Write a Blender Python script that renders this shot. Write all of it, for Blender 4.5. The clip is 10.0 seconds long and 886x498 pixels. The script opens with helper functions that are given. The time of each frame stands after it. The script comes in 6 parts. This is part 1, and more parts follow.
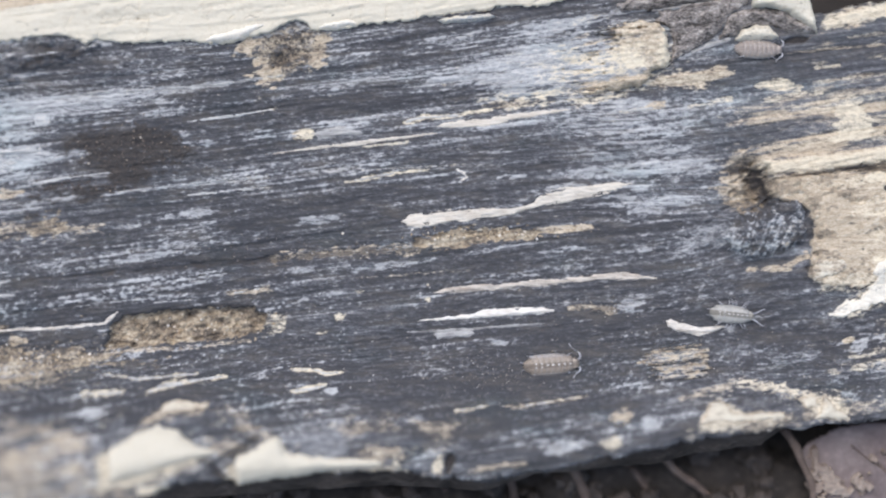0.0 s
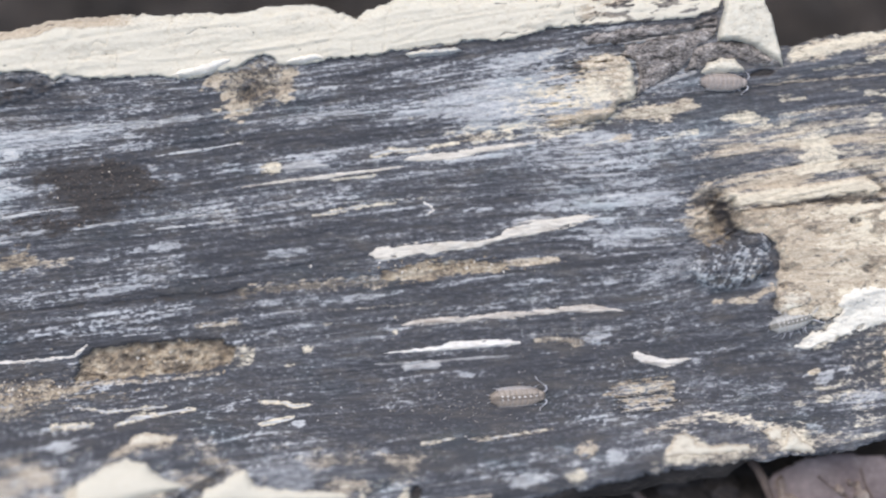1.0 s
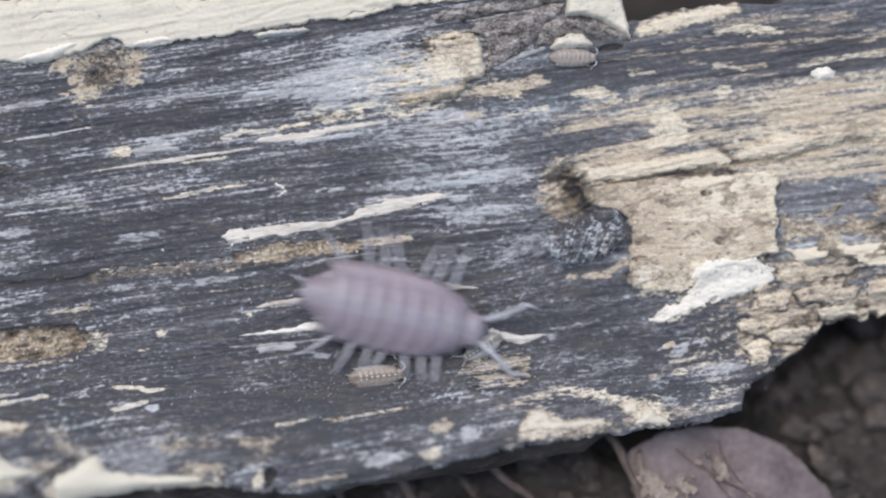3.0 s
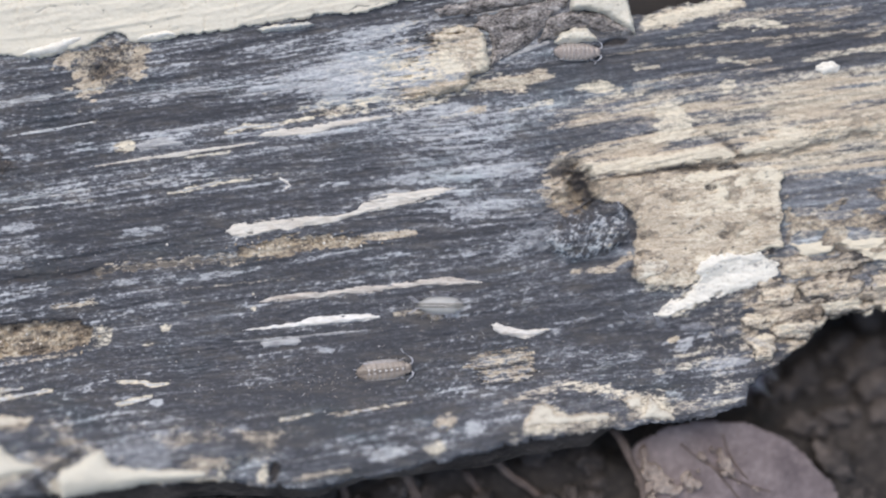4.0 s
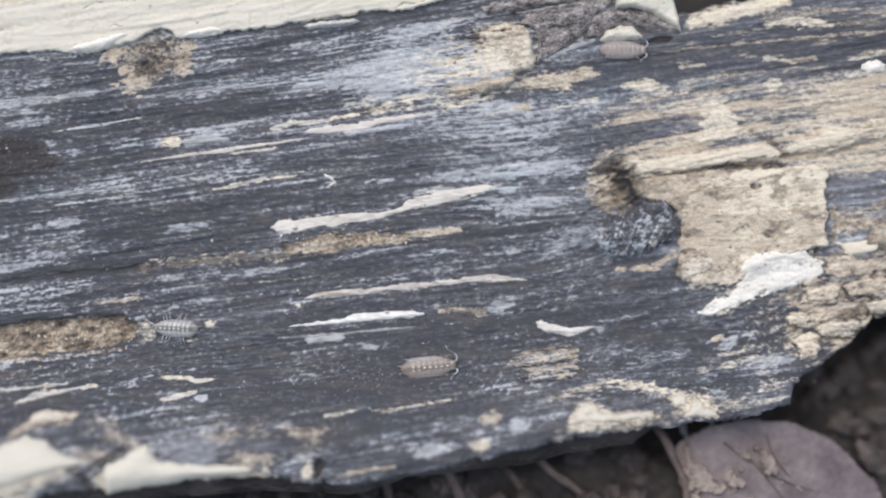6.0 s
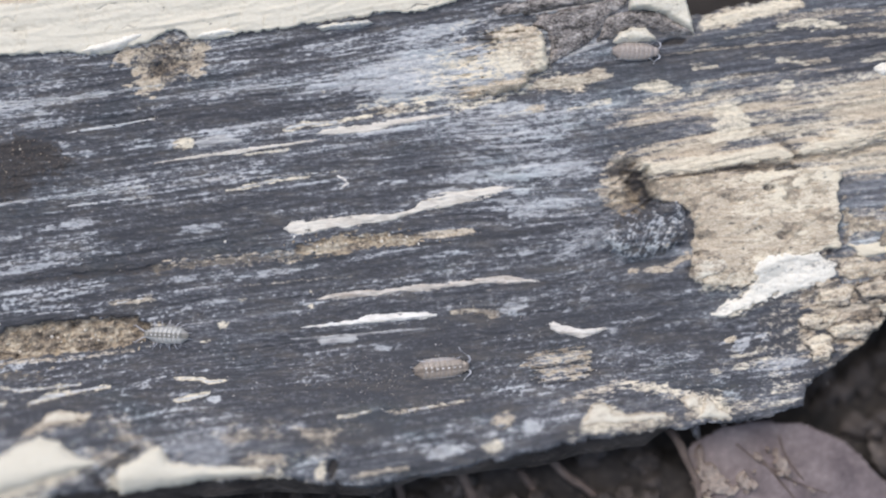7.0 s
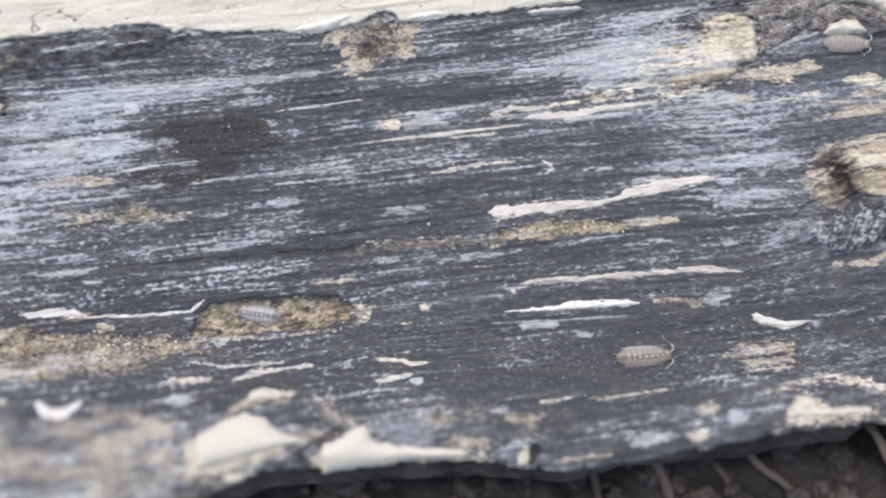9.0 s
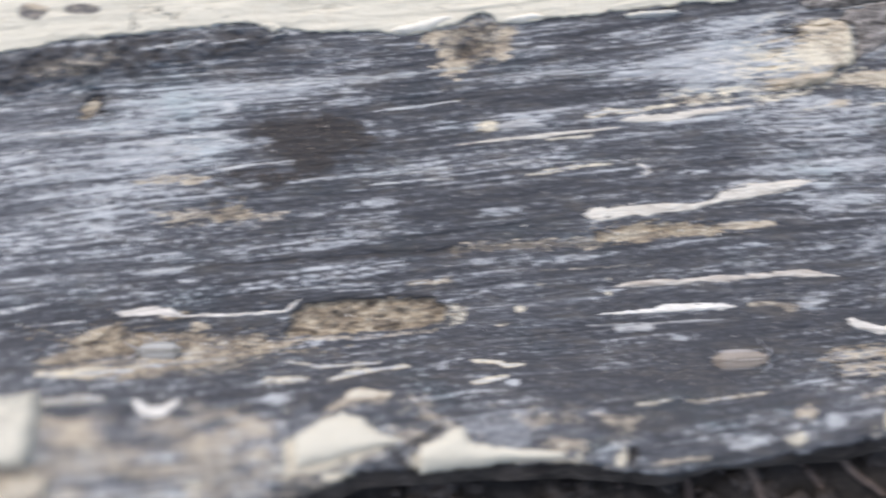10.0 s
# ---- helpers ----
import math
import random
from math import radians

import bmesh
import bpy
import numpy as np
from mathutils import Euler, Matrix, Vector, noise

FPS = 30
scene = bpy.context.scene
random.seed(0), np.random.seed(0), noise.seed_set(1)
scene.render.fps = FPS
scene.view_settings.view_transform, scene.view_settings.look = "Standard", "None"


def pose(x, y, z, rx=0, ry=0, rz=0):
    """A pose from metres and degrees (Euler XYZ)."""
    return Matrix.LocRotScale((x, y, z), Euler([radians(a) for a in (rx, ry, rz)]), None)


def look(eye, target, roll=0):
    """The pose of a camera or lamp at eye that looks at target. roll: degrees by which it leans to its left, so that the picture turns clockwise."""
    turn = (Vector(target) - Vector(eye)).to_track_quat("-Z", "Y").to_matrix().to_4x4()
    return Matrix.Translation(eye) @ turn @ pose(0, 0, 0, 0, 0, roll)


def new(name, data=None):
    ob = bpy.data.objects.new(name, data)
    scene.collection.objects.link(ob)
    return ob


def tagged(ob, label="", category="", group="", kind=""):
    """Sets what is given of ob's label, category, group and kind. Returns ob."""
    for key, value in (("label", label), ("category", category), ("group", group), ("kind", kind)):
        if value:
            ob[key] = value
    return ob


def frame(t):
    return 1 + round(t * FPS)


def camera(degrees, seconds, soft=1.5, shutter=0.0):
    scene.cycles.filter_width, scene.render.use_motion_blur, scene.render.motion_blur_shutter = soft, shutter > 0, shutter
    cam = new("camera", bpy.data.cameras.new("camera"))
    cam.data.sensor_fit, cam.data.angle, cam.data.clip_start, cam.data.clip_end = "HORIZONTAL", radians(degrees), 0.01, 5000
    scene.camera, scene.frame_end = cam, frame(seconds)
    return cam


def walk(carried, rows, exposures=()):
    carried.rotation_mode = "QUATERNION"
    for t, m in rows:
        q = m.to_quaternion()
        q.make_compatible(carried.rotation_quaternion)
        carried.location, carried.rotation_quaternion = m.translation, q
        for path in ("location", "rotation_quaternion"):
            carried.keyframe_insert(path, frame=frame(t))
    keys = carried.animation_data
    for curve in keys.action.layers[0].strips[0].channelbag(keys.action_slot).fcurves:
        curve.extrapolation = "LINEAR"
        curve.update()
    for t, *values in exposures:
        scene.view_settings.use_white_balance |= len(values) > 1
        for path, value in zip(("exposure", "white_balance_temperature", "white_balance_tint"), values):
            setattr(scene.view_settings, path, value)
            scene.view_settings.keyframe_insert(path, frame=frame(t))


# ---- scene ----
cam = camera(30.0, 10.0, soft=2.1, shutter=0.5)
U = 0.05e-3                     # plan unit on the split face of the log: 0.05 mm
LEAN_BACK = 22.0                # the split face leans this far from level
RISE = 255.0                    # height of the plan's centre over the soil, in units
L = pose(0, 0, RISE * U, LEAN_BACK)


def at(x, y, w=0.0, rx=0.0, ry=0.0, rz=0.0):
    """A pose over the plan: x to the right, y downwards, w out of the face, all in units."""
    return L @ pose((x - 784) * U, (441 - y) * U, w * U, rx, ry, rz)


# time, x, y (up), height over the face in units; yaw, pitch, roll in degrees
PATH = [
    (0.0, -0.2, 0.5, 2925.9, 0.000, 0.000, 0.000),
    (0.2, -0.5, -3.4, 2927.1, 0.090, 0.148, 0.012),
    (0.5, -7.1, 15.2, 2930.4, 0.107, 0.492, 0.006),
    (0.7, 21.4, 48.8, 2933.6, 0.196, 0.070, -0.017),
    (1.0, 86.5, 86.1, 2941.1, 0.535, -0.521, -0.109),
    (1.1, 103.0, 77.5, 2940.0, 0.268, -0.401, -0.172),
    (1.2, 163.2, 82.7, 2947.4, -0.147, -0.422, -0.494),
    (1.3, 265.7, 75.8, 2942.4, -0.236, -0.180, -0.754),
    (1.4, 330.1, 71.8, 2939.1, -0.580, -0.083, -1.185),
    (1.5, 329.1, 62.2, 2940.6, -0.888, 0.025, -1.449),
    (1.7, 311.1, 58.5, 2940.2, -0.936, -0.103, -1.370),
    (2.0, 296.9, 60.8, 2937.9, -0.987, -0.325, -1.371),
    (2.5, 277.4, 47.0, 2936.6, -0.998, -0.343, -1.301),
    (4.0, 267.9, 33.2, 2933.1, -0.884, -0.459, -1.268),
    (4.5, 269.7, 27.1, 2932.6, -0.800, -0.402, -1.270),
    (5.0, 234.3, 24.3, 2931.7, -0.739, -0.422, -1.160),
    (5.5, 221.0, 37.3, 2933.8, -0.662, -0.479, -1.068),
    (6.0, 204.9, 18.1, 2933.5, -0.559, -0.236, -0.999),
    (7.5, 172.9, 13.3, 2934.8, -0.488, -0.095, -0.871),
    (8.0, 129.6, -1.9, 2934.8, -0.265, 0.123, -0.708),
    (8.2, 69.2, -16.8, 2931.8, -0.190, 0.361, -0.541),
    (8.3, 22.0, -27.4, 2931.2, -0.206, 0.523, -0.266),
    (8.5, -41.3, -49.6, 2930.3, 0.077, 0.831, 0.005),
    (8.7, -100.5, -50.3, 2932.3, 0.351, 0.705, 0.291),
    (9.0, -112.0, -49.6, 2929.7, 0.797, 0.648, 0.527),
    (9.5, -119.1, -30.9, 2931.3, 0.768, 0.273, 0.552),
    (9.6, -127.9, -46.2, 2930.3, 0.736, 0.578, 0.557),
    (9.7, -142.2, -54.7, 2928.5, 0.620, 0.789, 0.594),
    (9.8, -164.6, -75.4, 2926.8, 0.636, 1.226, 0.646),
    (9.9, -221.2, -92.0, 2926.0, 0.526, 1.519, 0.717),
    (10.0, -300.3, -109.1, 2924.9, 0.453, 1.812, 1.008),
]
walk(cam, [(t, L @ pose(x * U, y * U, w * U) @ pose(0, 0, 0, 0, yaw, 0) @ pose(0, 0, 0, pitch) @ pose(0, 0, 0, 0, 0, roll))
           for t, x, y, w, yaw, pitch, roll in PATH],
     [(0.0, 0.93), (1.5, 0.95), (2.0, 0.84), (2.5, 0.82), (4.0, 0.83), (6.0, 0.86), (8.0, 0.90), (9.0, 0.98), (10.0, 0.93)])
cam.data.dof.use_dof = True
cam.data.dof.focus_distance = 2940 * U
cam.data.dof.aperture_fstop = 4.2

# ---- light: bright overcast sky over a shaded woodland floor ----
world = bpy.data.worlds.new("world")
scene.world = world
world.use_nodes = True
wn = world.node_tree.nodes
sky = wn.new("ShaderNodeTexSky")
sky.sky_type = "NISHITA"
sky.sun_disc = False
sky.sun_elevation = radians(76)
sky.sun_rotation = radians(-55)
sky.air_density, sky.dust_density = 1.0, 2.0
world.node_tree.links.new(sky.outputs[0], wn["Background"].inputs[0])
wn["Background"].inputs[1].default_value = 0.11
sun_data = bpy.data.lights.new("sun", "SUN")
sun_data.energy, sun_data.angle, sun_data.color = 1.08, radians(60), (1.0, 0.99, 0.97)
sun = new("sun", sun_data)
sun.matrix_world = look((-0.2, 0.14, 0.97), (0, 0, 0))


# ---- noise on arrays ----
def lattice(x, y, seed):
    tab = np.random.RandomState(seed).rand(128, 128).astype(np.float32)
    xi, yi = np.floor(x).astype(np.int32), np.floor(y).astype(np.int32)
    fx, fy = x - xi, y - yi
    fx, fy = fx * fx * (3 - 2 * fx), fy * fy * (3 - 2 * fy)
    a, b = tab[yi & 127, xi & 127], tab[yi & 127, (xi + 1) & 127]
    c, d = tab[(yi + 1) & 127, xi & 127], tab[(yi + 1) & 127, (xi + 1) & 127]
    return (a * (1 - fx) + b * fx) * (1 - fy) + (c * (1 - fx) + d * fx) * fy


def fbm(x, y, seed, octaves=3):
    total, amp, norm = 0.0, 1.0, 0.0
    for k in range(octaves):
        total = total + amp * lattice(x * 2 ** k + 17.3 * k, y * 2 ** k + 5.1 * k, seed + k)
        norm, amp = norm + amp, amp * 0.55
    return total / norm


def smooth(a, b, x):
    t = np.clip((x - a) / (b - a), 0, 1)
    return t * t * (3 - 2 * t)


# ---- materials ----
def nodes_of(name, rough=0.8, spec=0.3):
    m = bpy.data.materials.new(name)
    m.use_nodes = True
    b = m.node_tree.nodes["Principled BSDF"]
    b.inputs["Roughness"].default_value = rough
    b.inputs["Specular IOR Level"].default_value = spec
    return m, m.node_tree.nodes, m.node_tree.links, b


def mix(nodes, links, fac, a, b, mode="MIX"):
    n = nodes.new("ShaderNodeMix")
    n.data_type, n.blend_type = "RGBA", mode
    for socket, v in ((n.inputs[0], fac), (n.inputs[6], a), (n.inputs[7], b)):
        if hasattr(v, "is_linked"):
            links.new(v, socket)
        elif isinstance(v, tuple):
            socket.default_value = (*v, 1)
        else:
            socket.default_value = v
    return n.outputs[2]


def noise_of(nodes, links, scale, stretch=(1, 1, 1), detail=4, rough=0.6):
    """Noise in the thing's own space; scale in waves a unit."""
    tc, mp, nz = nodes.new("ShaderNodeTexCoord"), nodes.new("ShaderNodeMapping"), nodes.new("ShaderNodeTexNoise")
    mp.inputs["Scale"].default_value = [s * scale / U for s in stretch]
    mp.inputs["Rotation"].default_value = (0, 0, radians(-7))
    links.new(tc.outputs["Object"], mp.inputs[0])
    links.new(mp.outputs[0], nz.inputs["Vector"])
    nz.inputs["Scale"].default_value, nz.inputs["Detail"].default_value, nz.inputs["Roughness"].default_value = 1.0, detail, rough
    return nz.outputs["Fac"]


def ramp(nodes, links, fac, stops):
    r = nodes.new("ShaderNodeValToRGB")
    while len(r.color_ramp.elements) < len(stops):
        r.color_ramp.elements.new(0.5)
    for e, (p, c) in zip(r.color_ramp.elements, stops):
        e.position, e.color = p, (*c, 1)
    links.new(fac, r.inputs[0])
    return r.outputs[0]


def bump(nodes, links, height, b, strength, dist):
    n = nodes.new("ShaderNodeBump")
    n.inputs["Strength"].default_value, n.inputs["Distance"].default_value = strength, dist * U
    links.new(height, n.inputs["Height"])
    links.new(n.outputs[0], b.inputs["Normal"])


def sums(nodes, links, first, *terms):
    """first plus weight times (field minus a half), for each term."""
    for field, weight in terms:
        m = nodes.new("ShaderNodeMath")
        m.operation = "MULTIPLY_ADD"
        links.new(field, m.inputs[0])
        m.inputs[1].default_value = weight
        o = nodes.new("ShaderNodeMath")
        o.operation = "SUBTRACT"
        links.new(first, o.inputs[0])
        o.inputs[1].default_value = weight / 2
        links.new(o.outputs[0], m.inputs[2])
        first = m.outputs[0]
    return first


def step_of(nodes, links, value, low, high):
    m = nodes.new("ShaderNodeMapRange")
    m.interpolation_type = "SMOOTHSTEP"
    links.new(value, m.inputs[0])
    m.inputs[1].default_value, m.inputs[2].default_value = low, high
    return m.outputs[0]


def weathered_wood(name, along=0.14, relief_by=0.9, chalk=(0.945, 0.90, 0.82)):
    """Grey weathered wood whose bare fibres, rot, chalky bark, crumbs and painted recess shade follow masks on the
    mesh.
    """
    m, n, k, b = nodes_of(name, 0.85, 0.25)

    def mask(which):
        a = n.new("ShaderNodeAttribute")
        a.attribute_name = which
        return a.outputs["Fac"]
    grain = noise_of(n, k, 0.22, (along, 1, 1), 4, 0.7)
    grit = noise_of(n, k, 0.15, (0.5, 1, 1), 4, 0.72)
    fine = noise_of(n, k, 0.4, (0.5, 1, 1), 3, 0.7)
    calm = mask("fuzz")
    grit, fine, grain = (mix(n, k, calm, field, (0.5, 0.5, 0.5)) for field in (grit, fine, grain))
    wide = noise_of(n, k, 0.012, (0.5, 1, 1), 3)
    hue = noise_of(n, k, 0.045, (0.25, 1, 1), 5, 0.75)
    t = sums(n, k, mask("tone"), (grain, 1.15), (grit, 1.5), (fine, 0.8))
    base = ramp(n, k, t, [(0.0, (0.059, 0.058, 0.062)), (0.22, (0.081, 0.080, 0.085)), (0.40, (0.118, 0.117, 0.124)), (0.58, (0.185, 0.184, 0.190)), (0.80, (0.345, 0.342, 0.336)), (1.0, (0.60, 0.588, 0.566))])
    chips = noise_of(n, k, 0.15, (0.34, 1, 1), 6, 0.86)
    chipped = step_of(n, k, sums(n, k, chips, (mask("tone"), 0.62), (calm, -0.5)), 0.775, 0.81)
    base = mix(n, k, chipped, base, mix(n, k, 0.55, base, (0.50, 0.495, 0.485)))
    checks = noise_of(n, k, 0.16, (0.045, 1, 1), 4, 0.7)
    base = mix(n, k, step_of(n, k, sums(n, k, checks, (calm, 0.3)), 0.255, 0.22), base, mix(n, k, 0.5, base, (0.040, 0.040, 0.043)))
    warm = mix(n, k, step_of(n, k, hue, 0.45, 0.75), base, mix(n, k, 0.4, base, (0.17, 0.145, 0.115)))
    warm = mix(n, k, step_of(n, k, wide, 0.5, 0.8), warm, mix(n, k, 1.0, warm, (0.90, 0.99, 1.0), "MULTIPLY"))
    tan_c = ramp(n, k, sums(n, k, fine, (grit, 0.9), (grain, 0.7)), [(0.15, (0.25, 0.19, 0.135)), (0.38, (0.43, 0.34, 0.238)), (0.6, (0.57, 0.475, 0.355)), (0.85, (0.68, 0.60, 0.48))])
    pale_c = ramp(n, k, sums(n, k, fine, (grit, 0.8), (grain, 0.6)), [(p, tuple(a * v for a, v in zip(chalk, c))) for p, c in ((0.1, (0.56, 0.485, 0.385)), (0.4, (0.72, 0.645, 0.515)), (0.75, (0.82, 0.765, 0.655)))])
    soil_and_shade_c = ramp(n, k, sums(n, k, fine, (grit, 0.6)), [(0.3, (0.034, 0.031, 0.030)), (0.62, (0.068, 0.059, 0.054)), (0.85, (0.19, 0.15, 0.115))])

    def worn(which):
        return step_of(n, k, sums(n, k, mask(which), (grain, 0.7), (grit, 1.7), (fine, 0.6)), 0.26, 0.80)
    c = mix(n, k, worn("tan"), warm, tan_c)
    c = mix(n, k, worn("pale"), c, pale_c)
    c = mix(n, k, worn("soil"), c, soil_and_shade_c)
    clump, dust = noise_of(n, k, 0.035, (0.6, 1, 1), 4, 0.65), noise_of(n, k, 0.16, (0.75, 1, 1), 4, 0.7)
    frass_c = ramp(n, k, sums(n, k, clump, (clump, 0.6), (dust, 1.3), (fine, 0.5)), [(0.16, (0.060, 0.051, 0.044)), (0.34, (0.180, 0.145, 0.110)), (0.50, (0.29, 0.232, 0.168)), (0.66, (0.44, 0.36, 0.255)), (0.9, (0.60, 0.53, 0.42))])
    c = mix(n, k, step_of(n, k, sums(n, k, mask("frass"), (dust, 0.7), (fine, 0.3)), 0.36, 0.66), c, frass_c)
    k.new(c, b.inputs["Base Color"])
    bump(n, k, sums(n, k, grain, (grit, 0.8)), b, 0.6, relief_by)
    return m


def speckled(name, low, mid, high, scale=0.2, rough=0.8, spec=0.3, stretch=(1, 1, 1), relief_by=3.0, strength=0.5):
    m, n, k, b = nodes_of(name, rough, spec)
    f = noise_of(n, k, scale, stretch, 5, 0.65)
    g = noise_of(n, k, scale * 0.12, stretch, 3)
    c = ramp(n, k, f, [(0.25, low), (0.5, mid), (0.75, high)])
    k.new(mix(n, k, 0.5, c, ramp(n, k, g, [(0.3, low), (0.7, high)])), b.inputs["Base Color"])
    bump(n, k, f, b, strength, relief_by)
    return m


def crumbling(name, dark, mid, light):
    """Crumbling outer bark: coarse grains with dark pits and pale lit flecks."""
    m, n, k, b = nodes_of(name, 0.95, 0.1)
    coarse, fine, wide = noise_of(n, k, 0.075, (0.6, 1, 1), 5, 0.75), noise_of(n, k, 0.26, (0.7, 1, 1), 3, 0.7), noise_of(n, k, 0.018, (0.5, 1, 1), 3)
    grains = sums(n, k, coarse, (coarse, 0.8), (fine, 1.1), (wide, 0.7))
    c = ramp(n, k, grains, [(0.24, dark), (0.46, mid), (0.62, tuple(1.45 * v for v in mid)), (0.86, light)])
    k.new(c, b.inputs["Base Color"])
    bump(n, k, sums(n, k, coarse, (fine, 0.8)), b, 1.0, 6.0)
    return m


WOOD = weathered_wood("weathered_wood")
BARK = weathered_wood("chalky_bark", 0.7, 0.5, (0.888, 0.88, 0.852))
CHALK = weathered_wood("white_chalk", 0.7, 0.9, (1.06, 1.07, 1.10))


def fibre(name, dark, mid, light):
    m, n, k, b = nodes_of(name, 0.75, 0.25)
    f = noise_of(n, k, 0.35, (0.1, 1, 1), 4, 0.7)
    g = noise_of(n, k, 0.06, (0.5, 1, 1), 3, 0.6)
    geo = n.new("ShaderNodeNewGeometry")
    v = sums(n, k, f, (g, 1.1), (geo.outputs["Random Per Island"], 0.35))
    k.new(ramp(n, k, v, [(0.15, dark), (0.42, mid), (0.75, light)]), b.inputs["Base Color"])
    bump(n, k, f, b, 0.5, 1.5)
    return m


FIBRE = fibre("bare_fibre", (0.36, 0.30, 0.245), (0.60, 0.53, 0.45), (0.76, 0.70, 0.62))
FIBRE_CREAM = fibre("cream_fibre", (0.42, 0.36, 0.30), (0.69, 0.625, 0.54), (0.84, 0.785, 0.71))
FIBRE_TAN = fibre("tan_fibre", (0.34, 0.28, 0.225), (0.54, 0.47, 0.385), (0.69, 0.625, 0.53))
FIBRE_WHITE = fibre("bleached_fibre", (0.22, 0.212, 0.205), (0.44, 0.425, 0.40), (0.66, 0.64, 0.605))
FIBRE_GREY = fibre("greyed_fibre", (0.15, 0.145, 0.14), (0.33, 0.315, 0.30), (0.50, 0.48, 0.45))
FLAKY = crumbling("flaking_bark", (0.072, 0.064, 0.058), (0.255, 0.224, 0.200), (0.64, 0.575, 0.51))
CORE = speckled("dark_rotten_wood", (0.025, 0.021, 0.019), (0.075, 0.062, 0.054), (0.20, 0.165, 0.14), 0.04, 1.0, 0.05, (0.5, 1, 1), 14.0, 1.0)
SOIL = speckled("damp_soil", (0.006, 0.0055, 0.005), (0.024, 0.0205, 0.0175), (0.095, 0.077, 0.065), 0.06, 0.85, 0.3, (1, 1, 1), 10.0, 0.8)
CLOD = speckled("soil_crumb", (0.010, 0.009, 0.008), (0.050, 0.041, 0.036), (0.185, 0.148, 0.125), 0.06, 0.85, 0.3, (1, 1, 1), 8.0, 0.8)
LEAF = speckled("dead_leaf", (0.070, 0.050, 0.047), (0.150, 0.112, 0.108), (0.30, 0.24, 0.225), 0.07, 0.55, 0.4, (1, 1, 1), 3.0)
LEAF_TORN = speckled("torn_leaf_tissue", (0.10, 0.07, 0.06), (0.26, 0.20, 0.165), (0.52, 0.44, 0.36), 0.09, 0.8, 0.2)
TWIG = speckled("dead_twig", (0.04, 0.028, 0.023), (0.105, 0.074, 0.060), (0.21, 0.158, 0.128), 0.05, 0.8, 0.3)


# ---- mesh helpers ----
def part(name, bm, material, parent=None, label=""):
    me = bpy.data.meshes.new(name)
    bm.to_mesh(me)
    bm.free()
    for p in me.polygons:
        p.use_smooth = True
    me.materials.append(material)
    ob = new(name, me)
    ob.parent = parent
    return tagged(ob, label)


def sheet(name, xs, ys, w, keep, material, parent=None, label="", masks=None, flat=False):
    """A relief over the plan on the grid xs by ys; keep marks the cells that exist."""
    ny, nx = w.shape
    gx, gy = np.meshgrid(xs, ys)
    co = np.stack([(gx - 784) * U, (441 - gy) * U, w * U], -1).reshape(-1, 3).astype(np.float32)
    idx = np.arange(ny * nx, dtype=np.int64).reshape(ny, nx)
    quads = np.stack([idx[1:, :-1], idx[1:, 1:], idx[:-1, 1:], idx[:-1, :-1]], -1)[keep]
    used, inv = np.unique(quads.ravel(), return_inverse=True)
    me = bpy.data.meshes.new(name)
    me.vertices.add(len(used))
    me.vertices.foreach_set("co", co[used].ravel())
    me.loops.add(len(inv))
    me.loops.foreach_set("vertex_index", inv.astype(np.int32).ravel())
    me.polygons.add(len(quads))
    me.polygons.foreach_set("loop_start", np.arange(0, len(inv), 4, dtype=np.int32))
    me.polygons.foreach_set("use_smooth", np.full(len(quads), not flat))
    me.update(calc_edges=True)
    for key, field in (masks or {}).items():
        a = me.attributes.new(key, "FLOAT", "POINT")
        a.data.foreach_set("value", np.clip(field, 0, 1).reshape(-1)[used].astype(np.float32))
    me.materials.append(material)
    ob = new(name, me)
    ob.parent = parent
    return tagged(ob, label)


# ---- the split face of the log, worked out on one fine grid ----
XS = np.concatenate([np.arange(-1000, -360, 16.0), np.arange(-360, 1970, 2.0), np.arange(1970, 2600, 16.0)])
YS = np.arange(-120, 960, 2.0)
GX, GY = np.meshgrid(XS, YS)
GX, GY = GX.astype(np.float32), GY.astype(np.float32)
knot = np.exp(-(((GX - 1340) / 130) ** 2 + ((GY - 390) / 90) ** 2))
WARP = 26 * (fbm(GX / 420, GY / 260, 11, 2) - 0.5) + np.tanh((GY - 385) / 40) * 26 * knot
N = GY + 0.125 * GX + WARP                      # runs across the grain
Z = lambda: np.zeros_like(GX)
# soil holds crumbs and dirt, and also the shade painted into recesses
tone, tan, pale, soil, frass = Z(), Z(), Z(), Z(), Z()


def window(x0, x1, y0, y1):
    i0, i1 = np.searchsorted(XS, (x0, x1))
    j0, j1 = np.searchsorted(YS, (y0, y1))
    return slice(j0, j1), slice(i0, i1)


def line_field(x, y, pts):
    """Distance to a line of (x, y, half width), the half width beside it and the share along it."""
    best, wide, along = np.full(x.shape, 1e9), np.zeros(x.shape), np.zeros(x.shape)
    for k, ((ax, ay, aw), (bx, by, bw)) in enumerate(zip(pts, pts[1:])):
        t = np.clip(((x - ax) * (bx - ax) + (y - ay) * (by - ay)) / ((bx - ax) ** 2 + (by - ay) ** 2), 0, 1)
        d = np.hypot(x - ax - t * (bx - ax), y - ay - t * (by - ay))
        near = d < best
        best, wide, along = np.where(near, d, best), np.where(near, aw + t * (bw - aw), wide), np.where(near, k + t, along)
    return best, wide, along / (len(pts) - 1)


